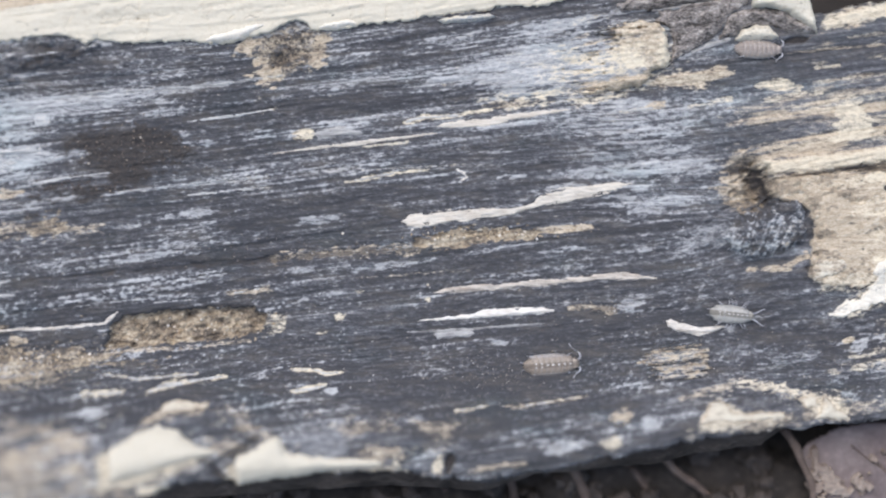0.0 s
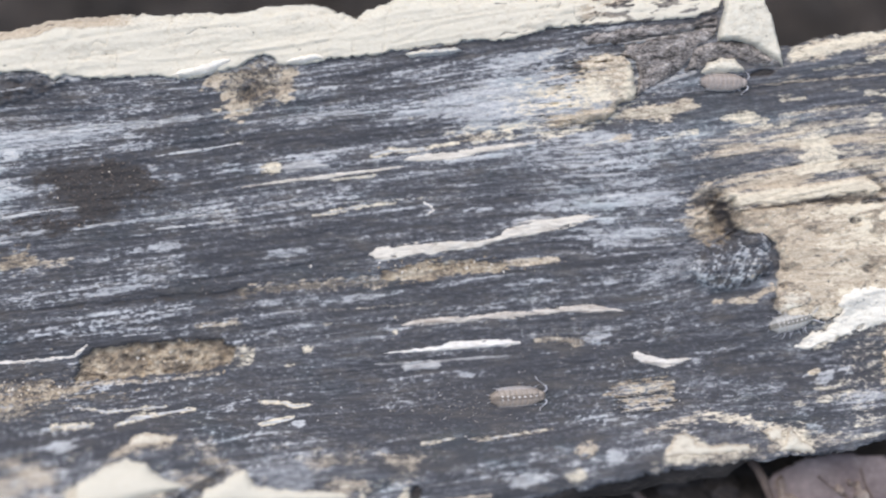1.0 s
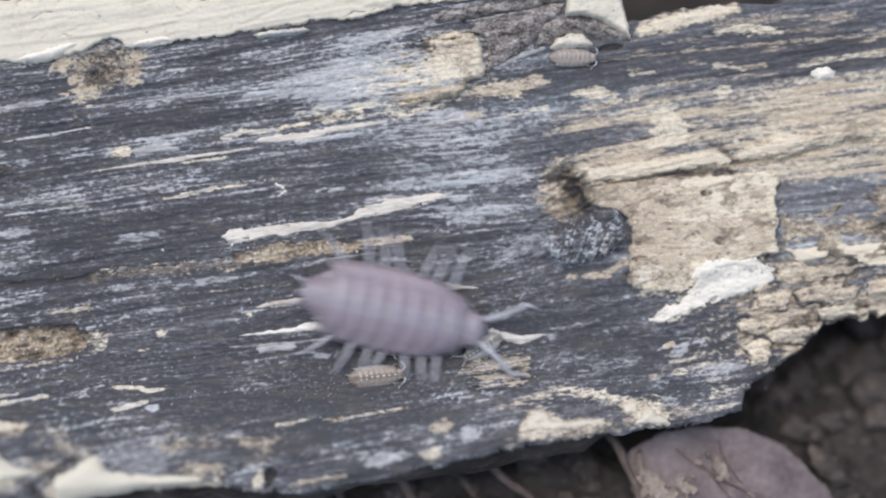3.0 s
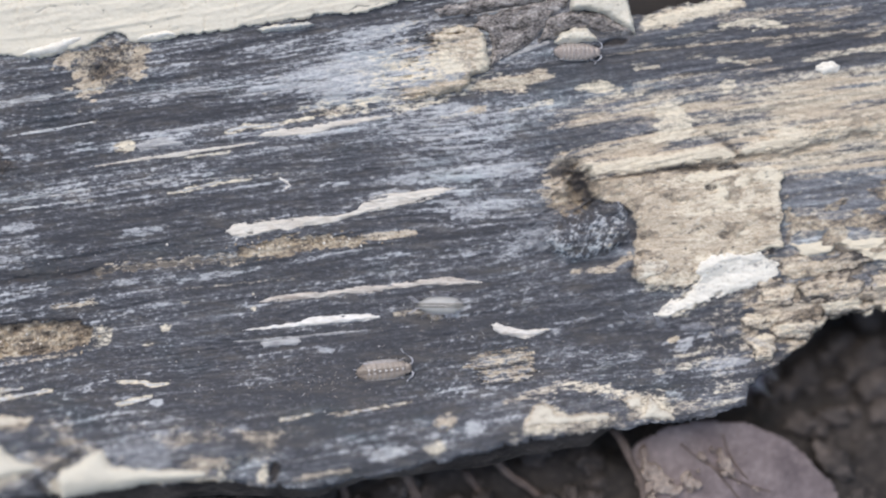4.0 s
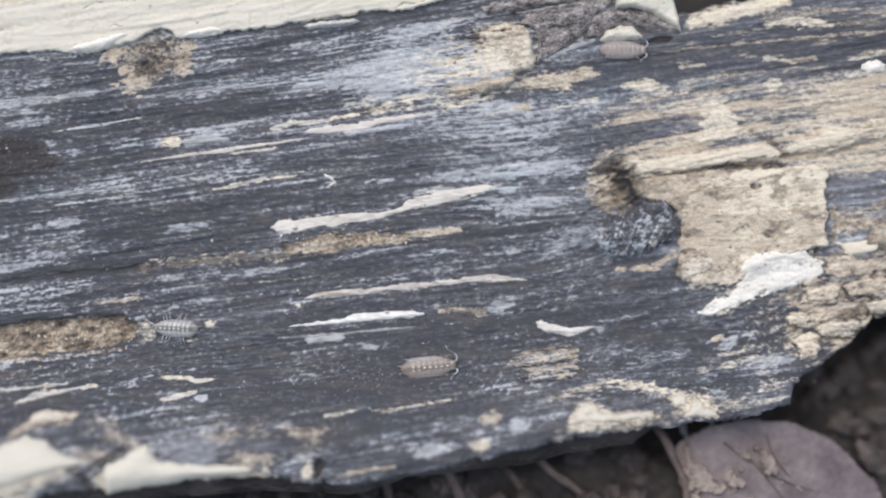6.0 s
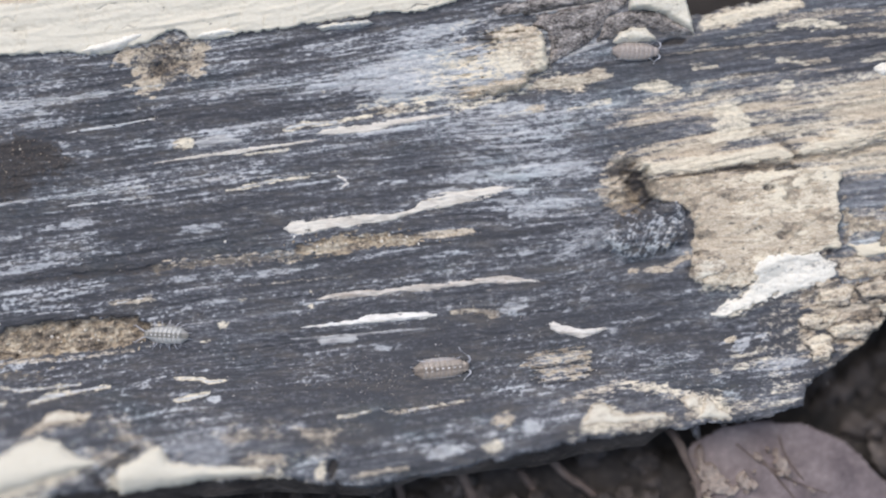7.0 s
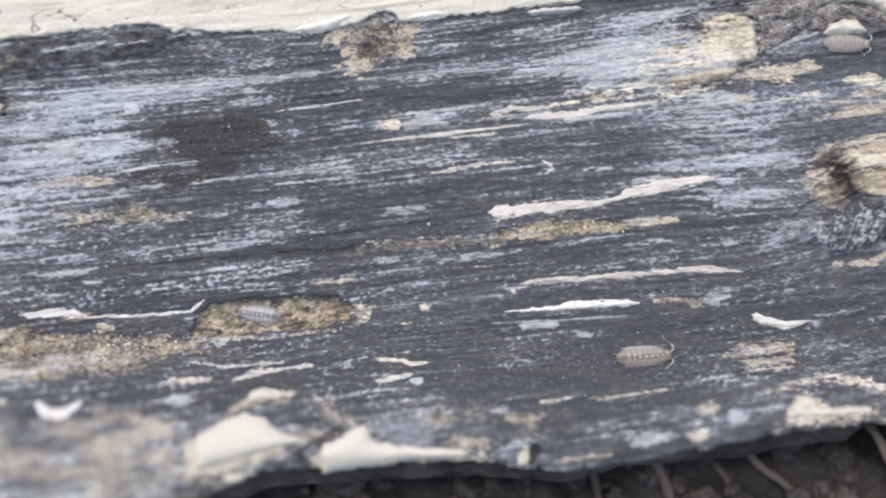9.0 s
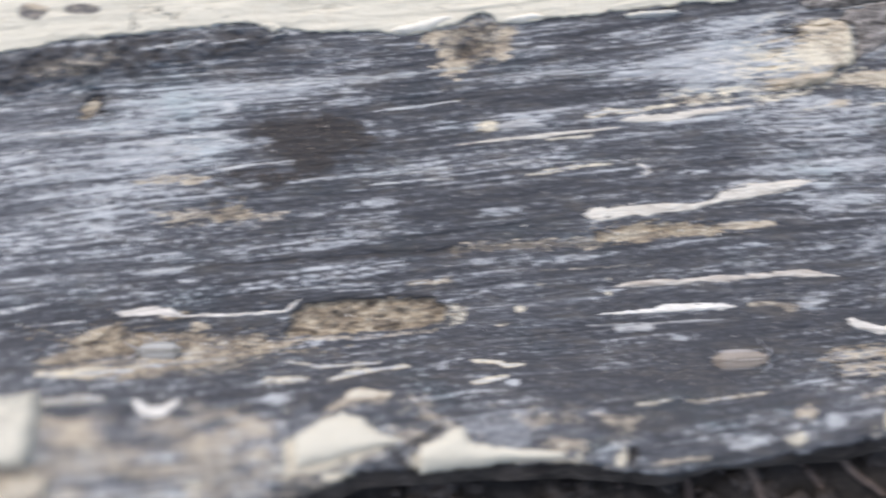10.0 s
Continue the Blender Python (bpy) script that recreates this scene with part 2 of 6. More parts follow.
def streak(field, *pts, amount=1.0, ragged=0.8, seed=3):
    """A ragged line of colour along the grain."""
    px, py, pw = zip(*pts)
    r = max(pw) * 2.5 + 6
    s = window(min(px) - r, max(px) + r, min(py) - r, max(py) + r)
    d, w, a = line_field(GX[s], GY[s], pts)
    w = w * (1.05 + ragged * 1.5 * (fbm(GX[s] / 26, N[s] / 5, seed, 2) - 0.5) + ragged * 1.5 * (fbm(GX[s] / 11, N[s] / 2.6, seed + 13, 2) - 0.5))
    m = smooth(1.8, -1.8, d - w) * amount * np.clip(0.45 + 1.1 * fbm(GX[s] / 16, N[s] / 2.6, seed + 31, 2), 0, 1)
    field[s] = np.maximum(field[s], m)
    return s, m


def patch(field, x, y, rx, ry, amount=1.0, ragged=0.5, turn=-7, edge=0.2, grain=(30, 6), seed=5):
    """A ragged stain of colour."""
    r = max(rx, ry) * 1.7
    s = window(x - r, x + r, y - r, y + r)
    c, q = math.cos(radians(turn)), math.sin(radians(turn))
    dx, dy = GX[s] - x, GY[s] - y
    d = np.hypot((dx * c + dy * q) / rx, (dy * c - dx * q) / ry)
    d = d + ragged * 2.0 * (fbm(GX[s] / grain[0], N[s] / grain[1], seed, 3) - 0.5)
    d = d + ragged * 1.3 * (fbm(GX[s] / 13, N[s] / 4.5, seed + 60, 2) - 0.5) + 0.35 * (fbm(GX[s] / 90, GY[s] / 50, seed + 70, 2) - 0.5)
    m = smooth(1 + edge, 1 - edge, d) * amount * np.clip(0.5 + fbm(GX[s] / 14, N[s] / 3, seed + 31, 2), 0, 1)
    if amount > 0:
        field[s] = np.maximum(field[s], m)
    else:
        field[s] = field[s] * (1 + m)
    return s, m


def edge_field(x, y, pts):
    """Signed distance to a closed outline, positive inside."""
    best, odd = np.full(x.shape, 1e9), np.zeros(x.shape, bool)
    for (ax, ay), (bx, by) in zip(pts, pts[1:] + pts[:1]):
        t = np.clip(((x - ax) * (bx - ax) + (y - ay) * (by - ay)) / ((bx - ax) ** 2 + (by - ay) ** 2), 0, 1)
        best = np.minimum(best, np.hypot(x - ax - t * (bx - ax), y - ay - t * (by - ay)))
        if ay != by:
            odd ^= ((ay > y) != (by > y)) & (x < (bx - ax) * (y - ay) / (by - ay) + ax)
    return np.where(odd, best, -best)


def piece(field, *pts, amount=1.0, ragged=10.0, soft=3.0, wave=(40, 14), seed=7):
    """A stain with an outline of its own."""
    px, py = zip(*pts)
    s = window(min(px) - 30, max(px) + 30, min(py) - 30, max(py) + 30)
    d = edge_field(GX[s], GY[s], list(pts))
    d = d + ragged * 2 * (fbm(GX[s] / wave[0], N[s] / wave[1], seed, 3) - 0.5) + ragged * 0.8 * (fbm(GX[s] / 8, GY[s] / 6, seed + 50, 2) - 0.5)
    m = smooth(-soft, soft, d) * amount
    field[s] = np.maximum(field[s], m)
    return s, m


def shift(field, x, y, rx, ry, amount, turn=-7):
    """A broad soft change of a field."""
    c, q = math.cos(radians(turn)), math.sin(radians(turn))
    s = window(x - rx * 2.5 - ry, x + rx * 2.5 + ry, y - ry * 2.5 - rx * 0.4, y + ry * 2.5 + rx * 0.4)
    dx, dy = GX[s] - x, GY[s] - y
    field[s] += amount * np.exp(-((dx * c + dy * q) / rx) ** 2 - ((dy * c - dx * q) / ry) ** 2)


# broad form: a shallow trough with a lip that curls up towards the front
H = -25 + 0.00009 * np.clip(330 - GY, 0, None) ** 2 + 0.09 * np.clip(500 - GX, 0, 700)
LIP = np.clip(140 - 0.065 * GX, 25, 175) + 34 * np.exp(-((GX - 1180) / 260) ** 2)
H = H + LIP * smooth(590, 800, GY + 0.02 * (GX - 700))
H = H + 10 * (fbm(GX / 220, N / 60, 21, 3) - 0.5)

# grain
g1, g2 = fbm(GX / 130, N / 7, 31, 3), fbm(GX / 46, N / 3.4, 41, 2)
g3 = fbm(GX / 380, N / 30, 51, 3)
lines = fbm(GX / 600, N / 9, 71, 2)
dense_zone = fbm(GX / 160, N / 34, 55, 3)
flecks = smooth(0.54, 0.76, fbm(GX / 19, N / 5, 57, 3) + 0.4 * (dense_zone - 0.5))
specks = smooth(0.60, 0.80, fbm(GX / 6, N / 4, 56, 2) + 0.7 * (dense_zone - 0.5))
threads = smooth(0.58, 0.74, fbm(GX / 190, N / 3.6, 58, 2) + 0.3 * (dense_zone - 0.5))
seams = smooth(0.035, 0.0, np.abs(fbm(GX / 520, N / 26, 60, 2) - 0.5)) + smooth(0.03, 0.0, np.abs(fbm(GX / 420, N / 19, 62, 2) - 0.42))
grain_bands = fbm(GX / 700, N / 8, 63, 2)
tone += 0.295 + 0.38 * (g1 - 0.5) + 0.24 * (g2 - 0.5) + 0.5 * (g3 - 0.5) + 0.16 * (grain_bands - 0.5)
calm = 1 - 0.5 * smooth(1150, 1400, GX) + 0.25 * smooth(700, 300, GX)
lit_lines = smooth(0.46, 0.66, fbm(GX / 150, N / 2.6, 66, 2))
tone += calm * (0.20 * flecks + (0.18 + 0.14 * smooth(400, 560, GY)) * specks + 0.16 * threads + 0.17 * lit_lines * (0.5 + fbm(GX / 60, N / 20, 67, 2)) - 0.115) - 0.08 * seams - 0.12 * smooth(0.58, 0.70, fbm(GX / 90, N / 5, 59, 2))
RELIEF = 3.5 * (lines - 0.5) + 2 * (g1 - 0.5) + 0.8 * (g2 - 0.5) + 1.6 * flecks - 1.8 * seams
H = H + RELIEF

# broad light and dark zones
tone += 0.07 * smooth(420, 260, GY) - 0.09 * smooth(430, 620, GY) + 0.07 * smooth(100, -150, GX)
shift(tone, 960, 112, 110, 44, 0.46)
shift(tone, 800, 125, 130, 24, 0.14)
shift(tone, 640, 140, 120, 14, 0.20)
shift(tone, 200, 172, 230, 26, 0.24)
shift(tone, 10, 245, 110, 80, 0.30)
shift(tone, -210, 265, 190, 60, 0.34)
shift(tone, -100, 330, 200, 40, 0.12)
shift(tone, 1130, 260, 140, 50, 0.20)
shift(tone, 800, 230, 400, 50, 0.04)
shift(tone, 150, 440, 200, 50, 0.05)
shift(tone, 605, 228, 48, 10, 0.40)
shift(tone, 1190, 350, 60, 16, 0.2)
shift(tone, 1080, 370, 110, 50, -0.14)
shift(tone, 1160, 215, 190, 50, 0.16)
shift(tone, 420, 225, 330, 50, -0.12)
shift(tone, 1215, 290, 50, 8, 0.34)
shift(tone, 590, 500, 32, 45, 0.22, 0)
shift(tone, 540, 575, 60, 30, 0.14)
shift(tone, 390, 185, 90, 24, -0.26)
shift(tone, 640, 180, 90, 24, -0.20)
shift(tone, 720, 90, 100, 40, -0.06)
shift(tone, 880, 165, 60, 12, -0.25)
shift(tone, 400, 255, 60, 26, -0.20)
shift(tone, 1000, 620, 420, 70, -0.18)
shift(tone, 1060, 445, 170, 26, -0.16)
shift(tone, 1210, 322, 70, 10, -0.20)
shift(tone, 1480, 545, 120, 30, 0.16)
shift(tone, 1500, 620, 130, 60, -0.06)
shift(tone, 640, 660, 300, 40, -0.12)
shift(tone, 120, 520, 100, 26, -0.12)
shift(tone, 380, 542, 120, 8, -0.14)
shift(tone, 130, 725, 170, 24, -0.30, 0)
shift(tone, 330, 705, 90, 12, -0.18)
shift(tone, 1350, 105, 260, 40, -0.08)
shift(tone, 540, 410, 190, 90, -0.06)
shift(tone, 780, 140, 330, 80, 0.05)
shift(tone, 1650, 75, 260, 40, -0.18)
shift(tone, 1830, 90, 120, 60, -0.12)
shift(tone, 560, 400, 230, 130, -0.11)
shift(tone, -220, 430, 200, 110, 0.24, 0)
shift(tone, 930, 760, 200, 60, -0.10)
shift(tone, 640, 95, 200, 40, 0.08)
shift(tone, 900, 720, 260, 50, -0.10)
shift(tone, 1592, 670, 55, 60, 0.30, 0)
shift(tone, -150, 235, 170, 70, -0.16, 0)
shift(tone, 960, 640, 330, 60, -0.12)
shift(tone, 600, 110, 180, 60, 0.09)
shift(tone, 560, 755, 200, 50, 0.18)
shift(tone, 900, 400, 220, 110, -0.08)
shift(tone, 700, 452, 260, 10, -0.14)
shift(tone, 390, 160, 80, 22, -0.22)
shift(tone, 430, 128, 60, 14, -0.14)
shift(tone, 390, 445, 70, 50, -0.10)
shift(tone, 700, 160, 110, 22, -0.10)
shift(tone, 520, 190, 220, 40, -0.10)
shift(tone, 330, 330, 120, 40, -0.07)
shift(tone, 730, 88, 110, 34, -0.22)
shift(tone, 560, 170, 90, 26, -0.08)
MASK_NOISE = fbm(GX / 22, N / 10, 81, 3)

# the front lip: softly blotched grey, tan and cream
blot, blot_2 = fbm(GX / 70, GY / 30, 91, 3), fbm(GX / 48, GY / 24, 97, 3)
lip = smooth(700, 750, GY + 0.03 * (GX - 900) * (GX > 900) + 24 * (MASK_NOISE - 0.5))
plain = 1 - 0.45 * np.exp(-((GX - 940) / 230) ** 2)
tan = np.maximum(tan, lip * smooth(0.42, 0.70, blot) * 0.50 * plain)
pale = np.maximum(pale, lip * smooth(0.58, 0.76, blot_2) * 0.42 * plain)
tone += lip * (0.75 * (fbm(GX / 40, GY / 20, 95, 3) - 0.47) - 0.10 * (1 - plain))
left_lip = smooth(215, 165, GX) * smooth(738, 762, GY + 20 * (MASK_NOISE - 0.5))
tan = np.maximum(tan, left_lip * (0.40 + 0.7 * (fbm(GX / 70, GY / 24, 141, 3) - 0.42)))
tone += 0.22 * left_lip

# rotted right part: beige streaks between grey
right = smooth(1225, 1330, GX + 90 * (MASK_NOISE - 0.5)) * smooth(150, 200, GY + 0.10 * (GX - 1300)) * smooth(330, 300, GY)
fibres = fbm(GX / 110, N / 9, 101, 3)
more = smooth(1250, 1500, GX)
tan = np.maximum(tan, right * (0.14 + 0.20 * more + 0.46 * smooth(0.40, 0.68, fibres + 0.06 * more)))
pale = np.maximum(pale, right * smooth(0.40, 0.62, fbm(GX / 120, N / 11, 153, 3) + 0.08 * more) * (0.22 + 0.24 * more))
tone += 0.10 * right * more
H += right * 5 * (fbm(GX / 150, N / 10, 253, 3) - 0.5)
far = smooth(1692, 1722, GX) * smooth(285, 315, GY) * smooth(620, 560, GY)
tan = np.maximum(tan, far * smooth(0.42, 0.62, fbm(GX / 44, N / 15, 111, 3)) * 0.42)
frass = np.maximum(frass, far * smooth(0.44, 0.62, fbm(GX / 50, N / 18, 117, 3)) * 0.62)
pale = np.maximum(pale, far * smooth(0.54, 0.74, fbm(GX / 26, N / 12, 113, 3)) * 0.42)
tone += 0.26 * far
top_right = smooth(1400, 1460, GX) * smooth(200, 160, GY)
tan = np.maximum(tan, top_right * smooth(0.54, 0.74, fbm(GX / 90, N / 10, 121, 3)) * 0.5)
pale = np.maximum(pale, top_right * smooth(0.60, 0.74, fbm(GX / 60, N / 9, 123, 3) + 0.04 * smooth(90, 150, GY)) * 0.42)
stub = smooth(1590, 1650, GX + 50 * (MASK_NOISE - 0.5)) * smooth(490, 530, GY) * smooth(680, 630, GY)
tan = np.maximum(tan, stub * (0.2 + 0.5 * smooth(0.38, 0.62, fbm(GX / 60, N / 13, 131, 3))))
frass = np.maximum(frass, stub * smooth(0.40, 0.62, fbm(GX / 50, N / 12, 133, 3)) * 0.75)
H += stub * 14 * (fbm(GX / 70, N / 12, 135, 3) - 0.5)

# the upper rim at the right
piece(pale, (1452, 42), (1466, 20), (1556, 3), (1648, -14), (1645, 10), (1558, 30), (1468, 52), amount=0.66, ragged=10, soft=12)
piece(tan, (1452, 42), (1466, 20), (1556, 3), (1648, -14), (1645, 10), (1558, 30), (1468, 52), amount=0.75, ragged=14, soft=8, seed=17)
streak(pale, (1600, 42, 4), (1660, 40, 9), (1720, 46, 5), amount=0.65)
streak(tan, (1397, 91, 2), (1550, 78, 3), (1707, 66, 4), (1900, 52, 3), amount=0.55)
streak(pale, (1600, 104, 5), (1650, 108, 7), amount=0.55)
streak(tan, (1640, 108, 6), (1690, 104, 5), amount=0.6)
patch(pale, 1614, 150, 16, 13, 0.65, 0.4)
streak(pale, (1448, 118, 3), (1490, 114, 4), amount=0.6)
streak(pale, (1345, 150, 6), (1380, 146, 11), (1416, 152, 8), amount=0.7)
streak(pale, (1360, 175, 5), (1415, 165, 6), (1460, 160, 4), amount=0.55)
streak(pale, (1225, 186, 4), (1298, 172, 5), amount=0.55)
streak(pale, (1750, 108, 4), (1850, 92, 6), (1950, 84, 5), amount=0.55)
streak(pale, (1720, 140, 6), (1800, 132, 8), (1900, 120, 6), amount=0.5)
piece(tone, (1560, 218), (1600, 212), (1650, 212), (1655, 224), (1580, 228), amount=0.3, ragged=4, soft=6)

# beige plate beside the knot, the ridge over it and the crack between
plate = np.zeros_like(GX)
piece(plate, (1352, 314), (1450, 307), (1548, 303), (1620, 300), (1710, 299), (1706, 370), (1704, 442), (1660, 452), (1600, 470), (1540, 505), (1478, 512), (1436, 490), (1442, 400), (1424, 360), (1364, 352), ragged=9, soft=6, wave=(30, 16))
tan = np.maximum(tan, plate * (0.95 + 0.5 * (fbm(GX / 26, GY / 16, 149, 3) - 0.5)))
fibres = fbm(GX / 110, N / 5, 153, 3) - 0.5
cream = smooth(1440, 1600, GX) * 0.34 + smooth(350, 315, GY) * 0.26 + 0.15 * smooth(1670, 1700, GX) - 0.25 * np.exp(-((GX - 1450) / 40) ** 2 - ((GY - 440) / 50) ** 2)
pale = np.maximum(pale, plate * np.clip(0.12 + cream + 0.9 * (fbm(GX / 40, N / 20, 151, 3) - 0.5) + 0.8 * fibres, 0, 1))
soil = np.maximum(soil, plate * smooth(0.60, 0.78, fbm(GX / 14, GY / 9, 155, 3) + 0.08 * smooth(1540, 1450, GX)) * 0.5)
frass = np.maximum(frass, plate * smooth(0.44, 0.62, fbm(GX / 30, GY / 16, 156, 3) + 0.14 * smooth(1560, 1450, GX) - 0.04 - 0.3 * fibres) * 0.55)
H = H + (10 - 0.8 * RELIEF + 5 * (fbm(GX / 46, N / 14, 157, 3) - 0.5) + 3 * (fbm(GX / 18, GY / 13, 158, 3) - 0.5)) * plate
ridge = ((1344, 290), (1353, 278), (1423, 275), (1514, 269), (1560, 259), (1587, 256), (1615, 264), (1631, 278), (1623, 288), (1574, 286), (1524, 292), (1453, 301), (1392, 306), (1357, 309))
piece(tan, *ridge, amount=1.0, ragged=5, soft=5)
s, m = piece(pale, *ridge, amount=0.62, ragged=6, soft=6)
H[s] += 16 * m
ledge = ((1635, 272), (1646, 250), (1697, 234), (1768, 228), (1839, 222), (1940, 214), (2032, 204), (2031, 236), (1907, 245), (1788, 247), (1737, 266), (1686, 274), (1640, 282))
piece(tan, *ledge, amount=0.9, ragged=9, soft=6, seed=23)
s, m = piece(pale, *ledge, amount=0.62, ragged=14, soft=8, seed=25)
H[s] += 16 * m
s, m = piece(pale, (1476, 178), (1501, 174), (1531, 184), (1561, 220), (1550, 248), (1494, 254), (1462, 250), (1485, 218), amount=0.62, ragged=14, soft=8, seed=27)
H[s] += 7 * m
# cracks: brown crumbs plus the shade below the ridge, both painted by soil
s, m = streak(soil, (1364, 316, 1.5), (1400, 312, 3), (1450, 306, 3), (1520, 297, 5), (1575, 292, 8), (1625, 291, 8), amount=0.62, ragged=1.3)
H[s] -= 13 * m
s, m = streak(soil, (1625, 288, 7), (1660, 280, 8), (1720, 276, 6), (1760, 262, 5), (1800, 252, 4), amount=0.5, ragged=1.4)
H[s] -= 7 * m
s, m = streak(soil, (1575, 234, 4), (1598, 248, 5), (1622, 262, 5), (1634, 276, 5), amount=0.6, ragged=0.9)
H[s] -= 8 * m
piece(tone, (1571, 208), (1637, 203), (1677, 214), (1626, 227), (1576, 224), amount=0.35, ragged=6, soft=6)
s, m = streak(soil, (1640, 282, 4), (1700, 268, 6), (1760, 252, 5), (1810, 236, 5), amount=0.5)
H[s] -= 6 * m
patch(soil, 1850, 228, 75, 22, 0.5, 1.0)
for hx, hy, hr in ((1603, 418, 11), (1580, 332, 9), (1456, 420, 6), (1448, 448, 6), (1440, 476, 7), (1684, 446, 7)):
    s, m = patch(soil, hx, hy, hr * 1.2, hr * 0.8, 0.7, 0.3, 0, 0.35)
    H[s] -= 8 * m
patch(soil, 1520, 345, 34, 8, 0.3, 1.0)
patch(tan, 1720, 470, 60, 14, 0.55, 1.0)

# white smear under the plate, white strip at the far end
s, m = piece(pale, (1473, 552), (1528, 524), (1550, 465), (1568, 453), (1648, 443), (1688, 466), (1688, 496), (1648, 520), (1588, 536), (1528, 560), amount=0.6, ragged=12, soft=12, wave=(30, 16))
H[s] += (5 - 0.8 * RELIEF[s] + 5 * (fbm(GX[s] / 16, GY[s] / 11, 159, 3) - 0.5)) * m
pale[s] -= 0.6 * m * smooth(0.05, 0.0, np.abs(fbm(GX[s] / 40, GY[s] / 18, 160, 3) - 0.5))
streak(soil, (1570, 478, 2), (1620, 474, 2), (1668, 482, 2), amount=0.3, ragged=1.2)
piece(pale, (1440, 486), (1500, 474), (1540, 490), (1520, 515), (1455, 520), amount=0.5, ragged=14, soft=12)
s, m = streak(soil, (1560, 500, 2), (1610, 512, 2), (1640, 500, 3), amount=0.35)
s, m = piece(pale, (1724, 438), (1799, 430), (1880, 428), (1990, 424), (1990, 476), (1858, 466), (1838, 451), (1808, 441), (1788, 454), (1748, 462), amount=1.0, ragged=5, soft=3)
H[s] += 8 * m
corner = ((1585, 530), (1630, 530), (1640, 600), (1625, 700), (1570, 690), (1545, 620))
piece(tan, *corner, amount=0.28, ragged=26, soft=24, wave=(26, 20))
piece(pale, *corner, amount=0.22, ragged=34, soft=24, wave=(22, 16), seed=19)
for fx, fy, fl in ((1515, 632, 40), (1540, 645, 50), (1600, 690, 40), (1590, 715, 30)):
    patch(pale, fx, fy, fl, 7, 0.5, 1.4, -12, 0.5)

# knot hole and knot
patch(tan, 1322, 318, 46, 44, 0.85, 0.6, 0, 0.5)
# the hole's shaded depth is painted dark as well as sunk
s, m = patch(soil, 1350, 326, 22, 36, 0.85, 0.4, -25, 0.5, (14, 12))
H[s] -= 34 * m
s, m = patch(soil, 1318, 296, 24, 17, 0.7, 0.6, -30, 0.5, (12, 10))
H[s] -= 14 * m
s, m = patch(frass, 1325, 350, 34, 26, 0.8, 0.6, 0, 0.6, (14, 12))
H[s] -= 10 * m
patch(tan, 1318, 340, 11, 14, 0.8, 0.4)
kd = np.hypot((GX - 1352) / 78, (GY - 414) / 50) + 0.28 * (MASK_NOISE - 0.5)
bulge = smooth(1.05, 0.55, kd)
H = H + 8 * bulge - 4 * np.exp(-((kd - 1.15) / 0.16) ** 2)
for f in (tan, pale):
    f *= 1 - bulge
knobs = fbm(GX / 16, GY / 13, 163, 3)
curls = smooth(0.05, 0.0, np.abs(fbm((GX + 0.3 * GY) / 11, (GY - 0.3 * GX) / 22, 161, 3) - 0.5)) * smooth(0.40, 0.58, fbm(GX / 30, GY / 24, 165, 2))
tone = np.where(bulge > 0.02, tone * (1 - bulge) + bulge * (0.50 + 1.1 * (knobs - 0.5) + 0.85 * curls - 0.25 * np.exp(-((GX - 1358) / 26) ** 2 - ((GY - 416) / 22) ** 2)), tone)
frass = np.maximum(frass, 0.62 * bulge * smooth(1350, 1400, GX) * smooth(0.45, 0.6, fbm(GX / 14, GY / 18, 267, 3)))
tan = np.maximum(tan, 0.3 * bulge * smooth(0.5, 0.7, fbm(GX / 18, GY / 14, 167, 3)))
H += 3 * bulge * curls
patch(tone, 1245, 420, 50, 26, 0.6, 1.2, -30, 0.4, (12, 10))
streak(tan, (1330, 478, 4), (1400, 474, 6), (1432, 450, 6), amount=0.7)
H += 4 * bulge * (knobs - 0.3)

# gallery: a sunken, crumbly tan floor in two steps
gallery = ((184, 613), (201, 573), (218, 559), (278, 551), (378, 544), (446, 546), (466, 561), (461, 590), (399, 601), (319, 607), (240, 616))
s, m = piece(frass, *gallery, amount=1.0, ragged=6, soft=4, wave=(16, 10))
H[s] -= 15 * m
runway = ((-241, 681), (-210, 650), (-170, 630), (-116, 613), (-81, 604), (-21, 609), (80, 615), (179, 607), (208, 621), (195, 643), (121, 668), (61, 685), (-69, 694), (-189, 692))
s, m = piece(frass, *runway, amount=0.58, ragged=26, soft=20, wave=(60, 6), seed=29)
H[s] -= 7 * m
layers = fbm(GX[s] / 130, N[s] / 4.5, 177, 3) - 0.5
tone[s] += 0.5 * m * layers
frass[s] = np.clip(frass[s] + 1.3 * m * (layers - 0.02), 0, 1)
tan[s] = np.clip(tan[s] + m * np.clip(2.0 * layers, 0, 0.6), 0, 1)
soil[s] = np.maximum(soil[s], m * np.clip(-2.4 * layers - 0.1, 0, 0.5))
H[s] += 9 * m * layers
for lx0, ly0, lrx, lry in ((-128, 616, 40, 16), (-168, 628, 22, 12), (-96, 634, 24, 10)):
    s, m = patch(frass, lx0, ly0, lrx, lry, 0.9, 0.7, -8, 0.4, (12, 8))
    H[s] += 12 * m * fbm(GX[s] / 12, GY[s] / 9, 179, 3)
s, m = streak(soil, (412, 556, 6), (440, 554, 9), (452, 572, 10), amount=0.66, ragged=0.6)
H[s] -= 12 * m
patch(soil, 385, 572, 26, 12, 0.5, 0.9)
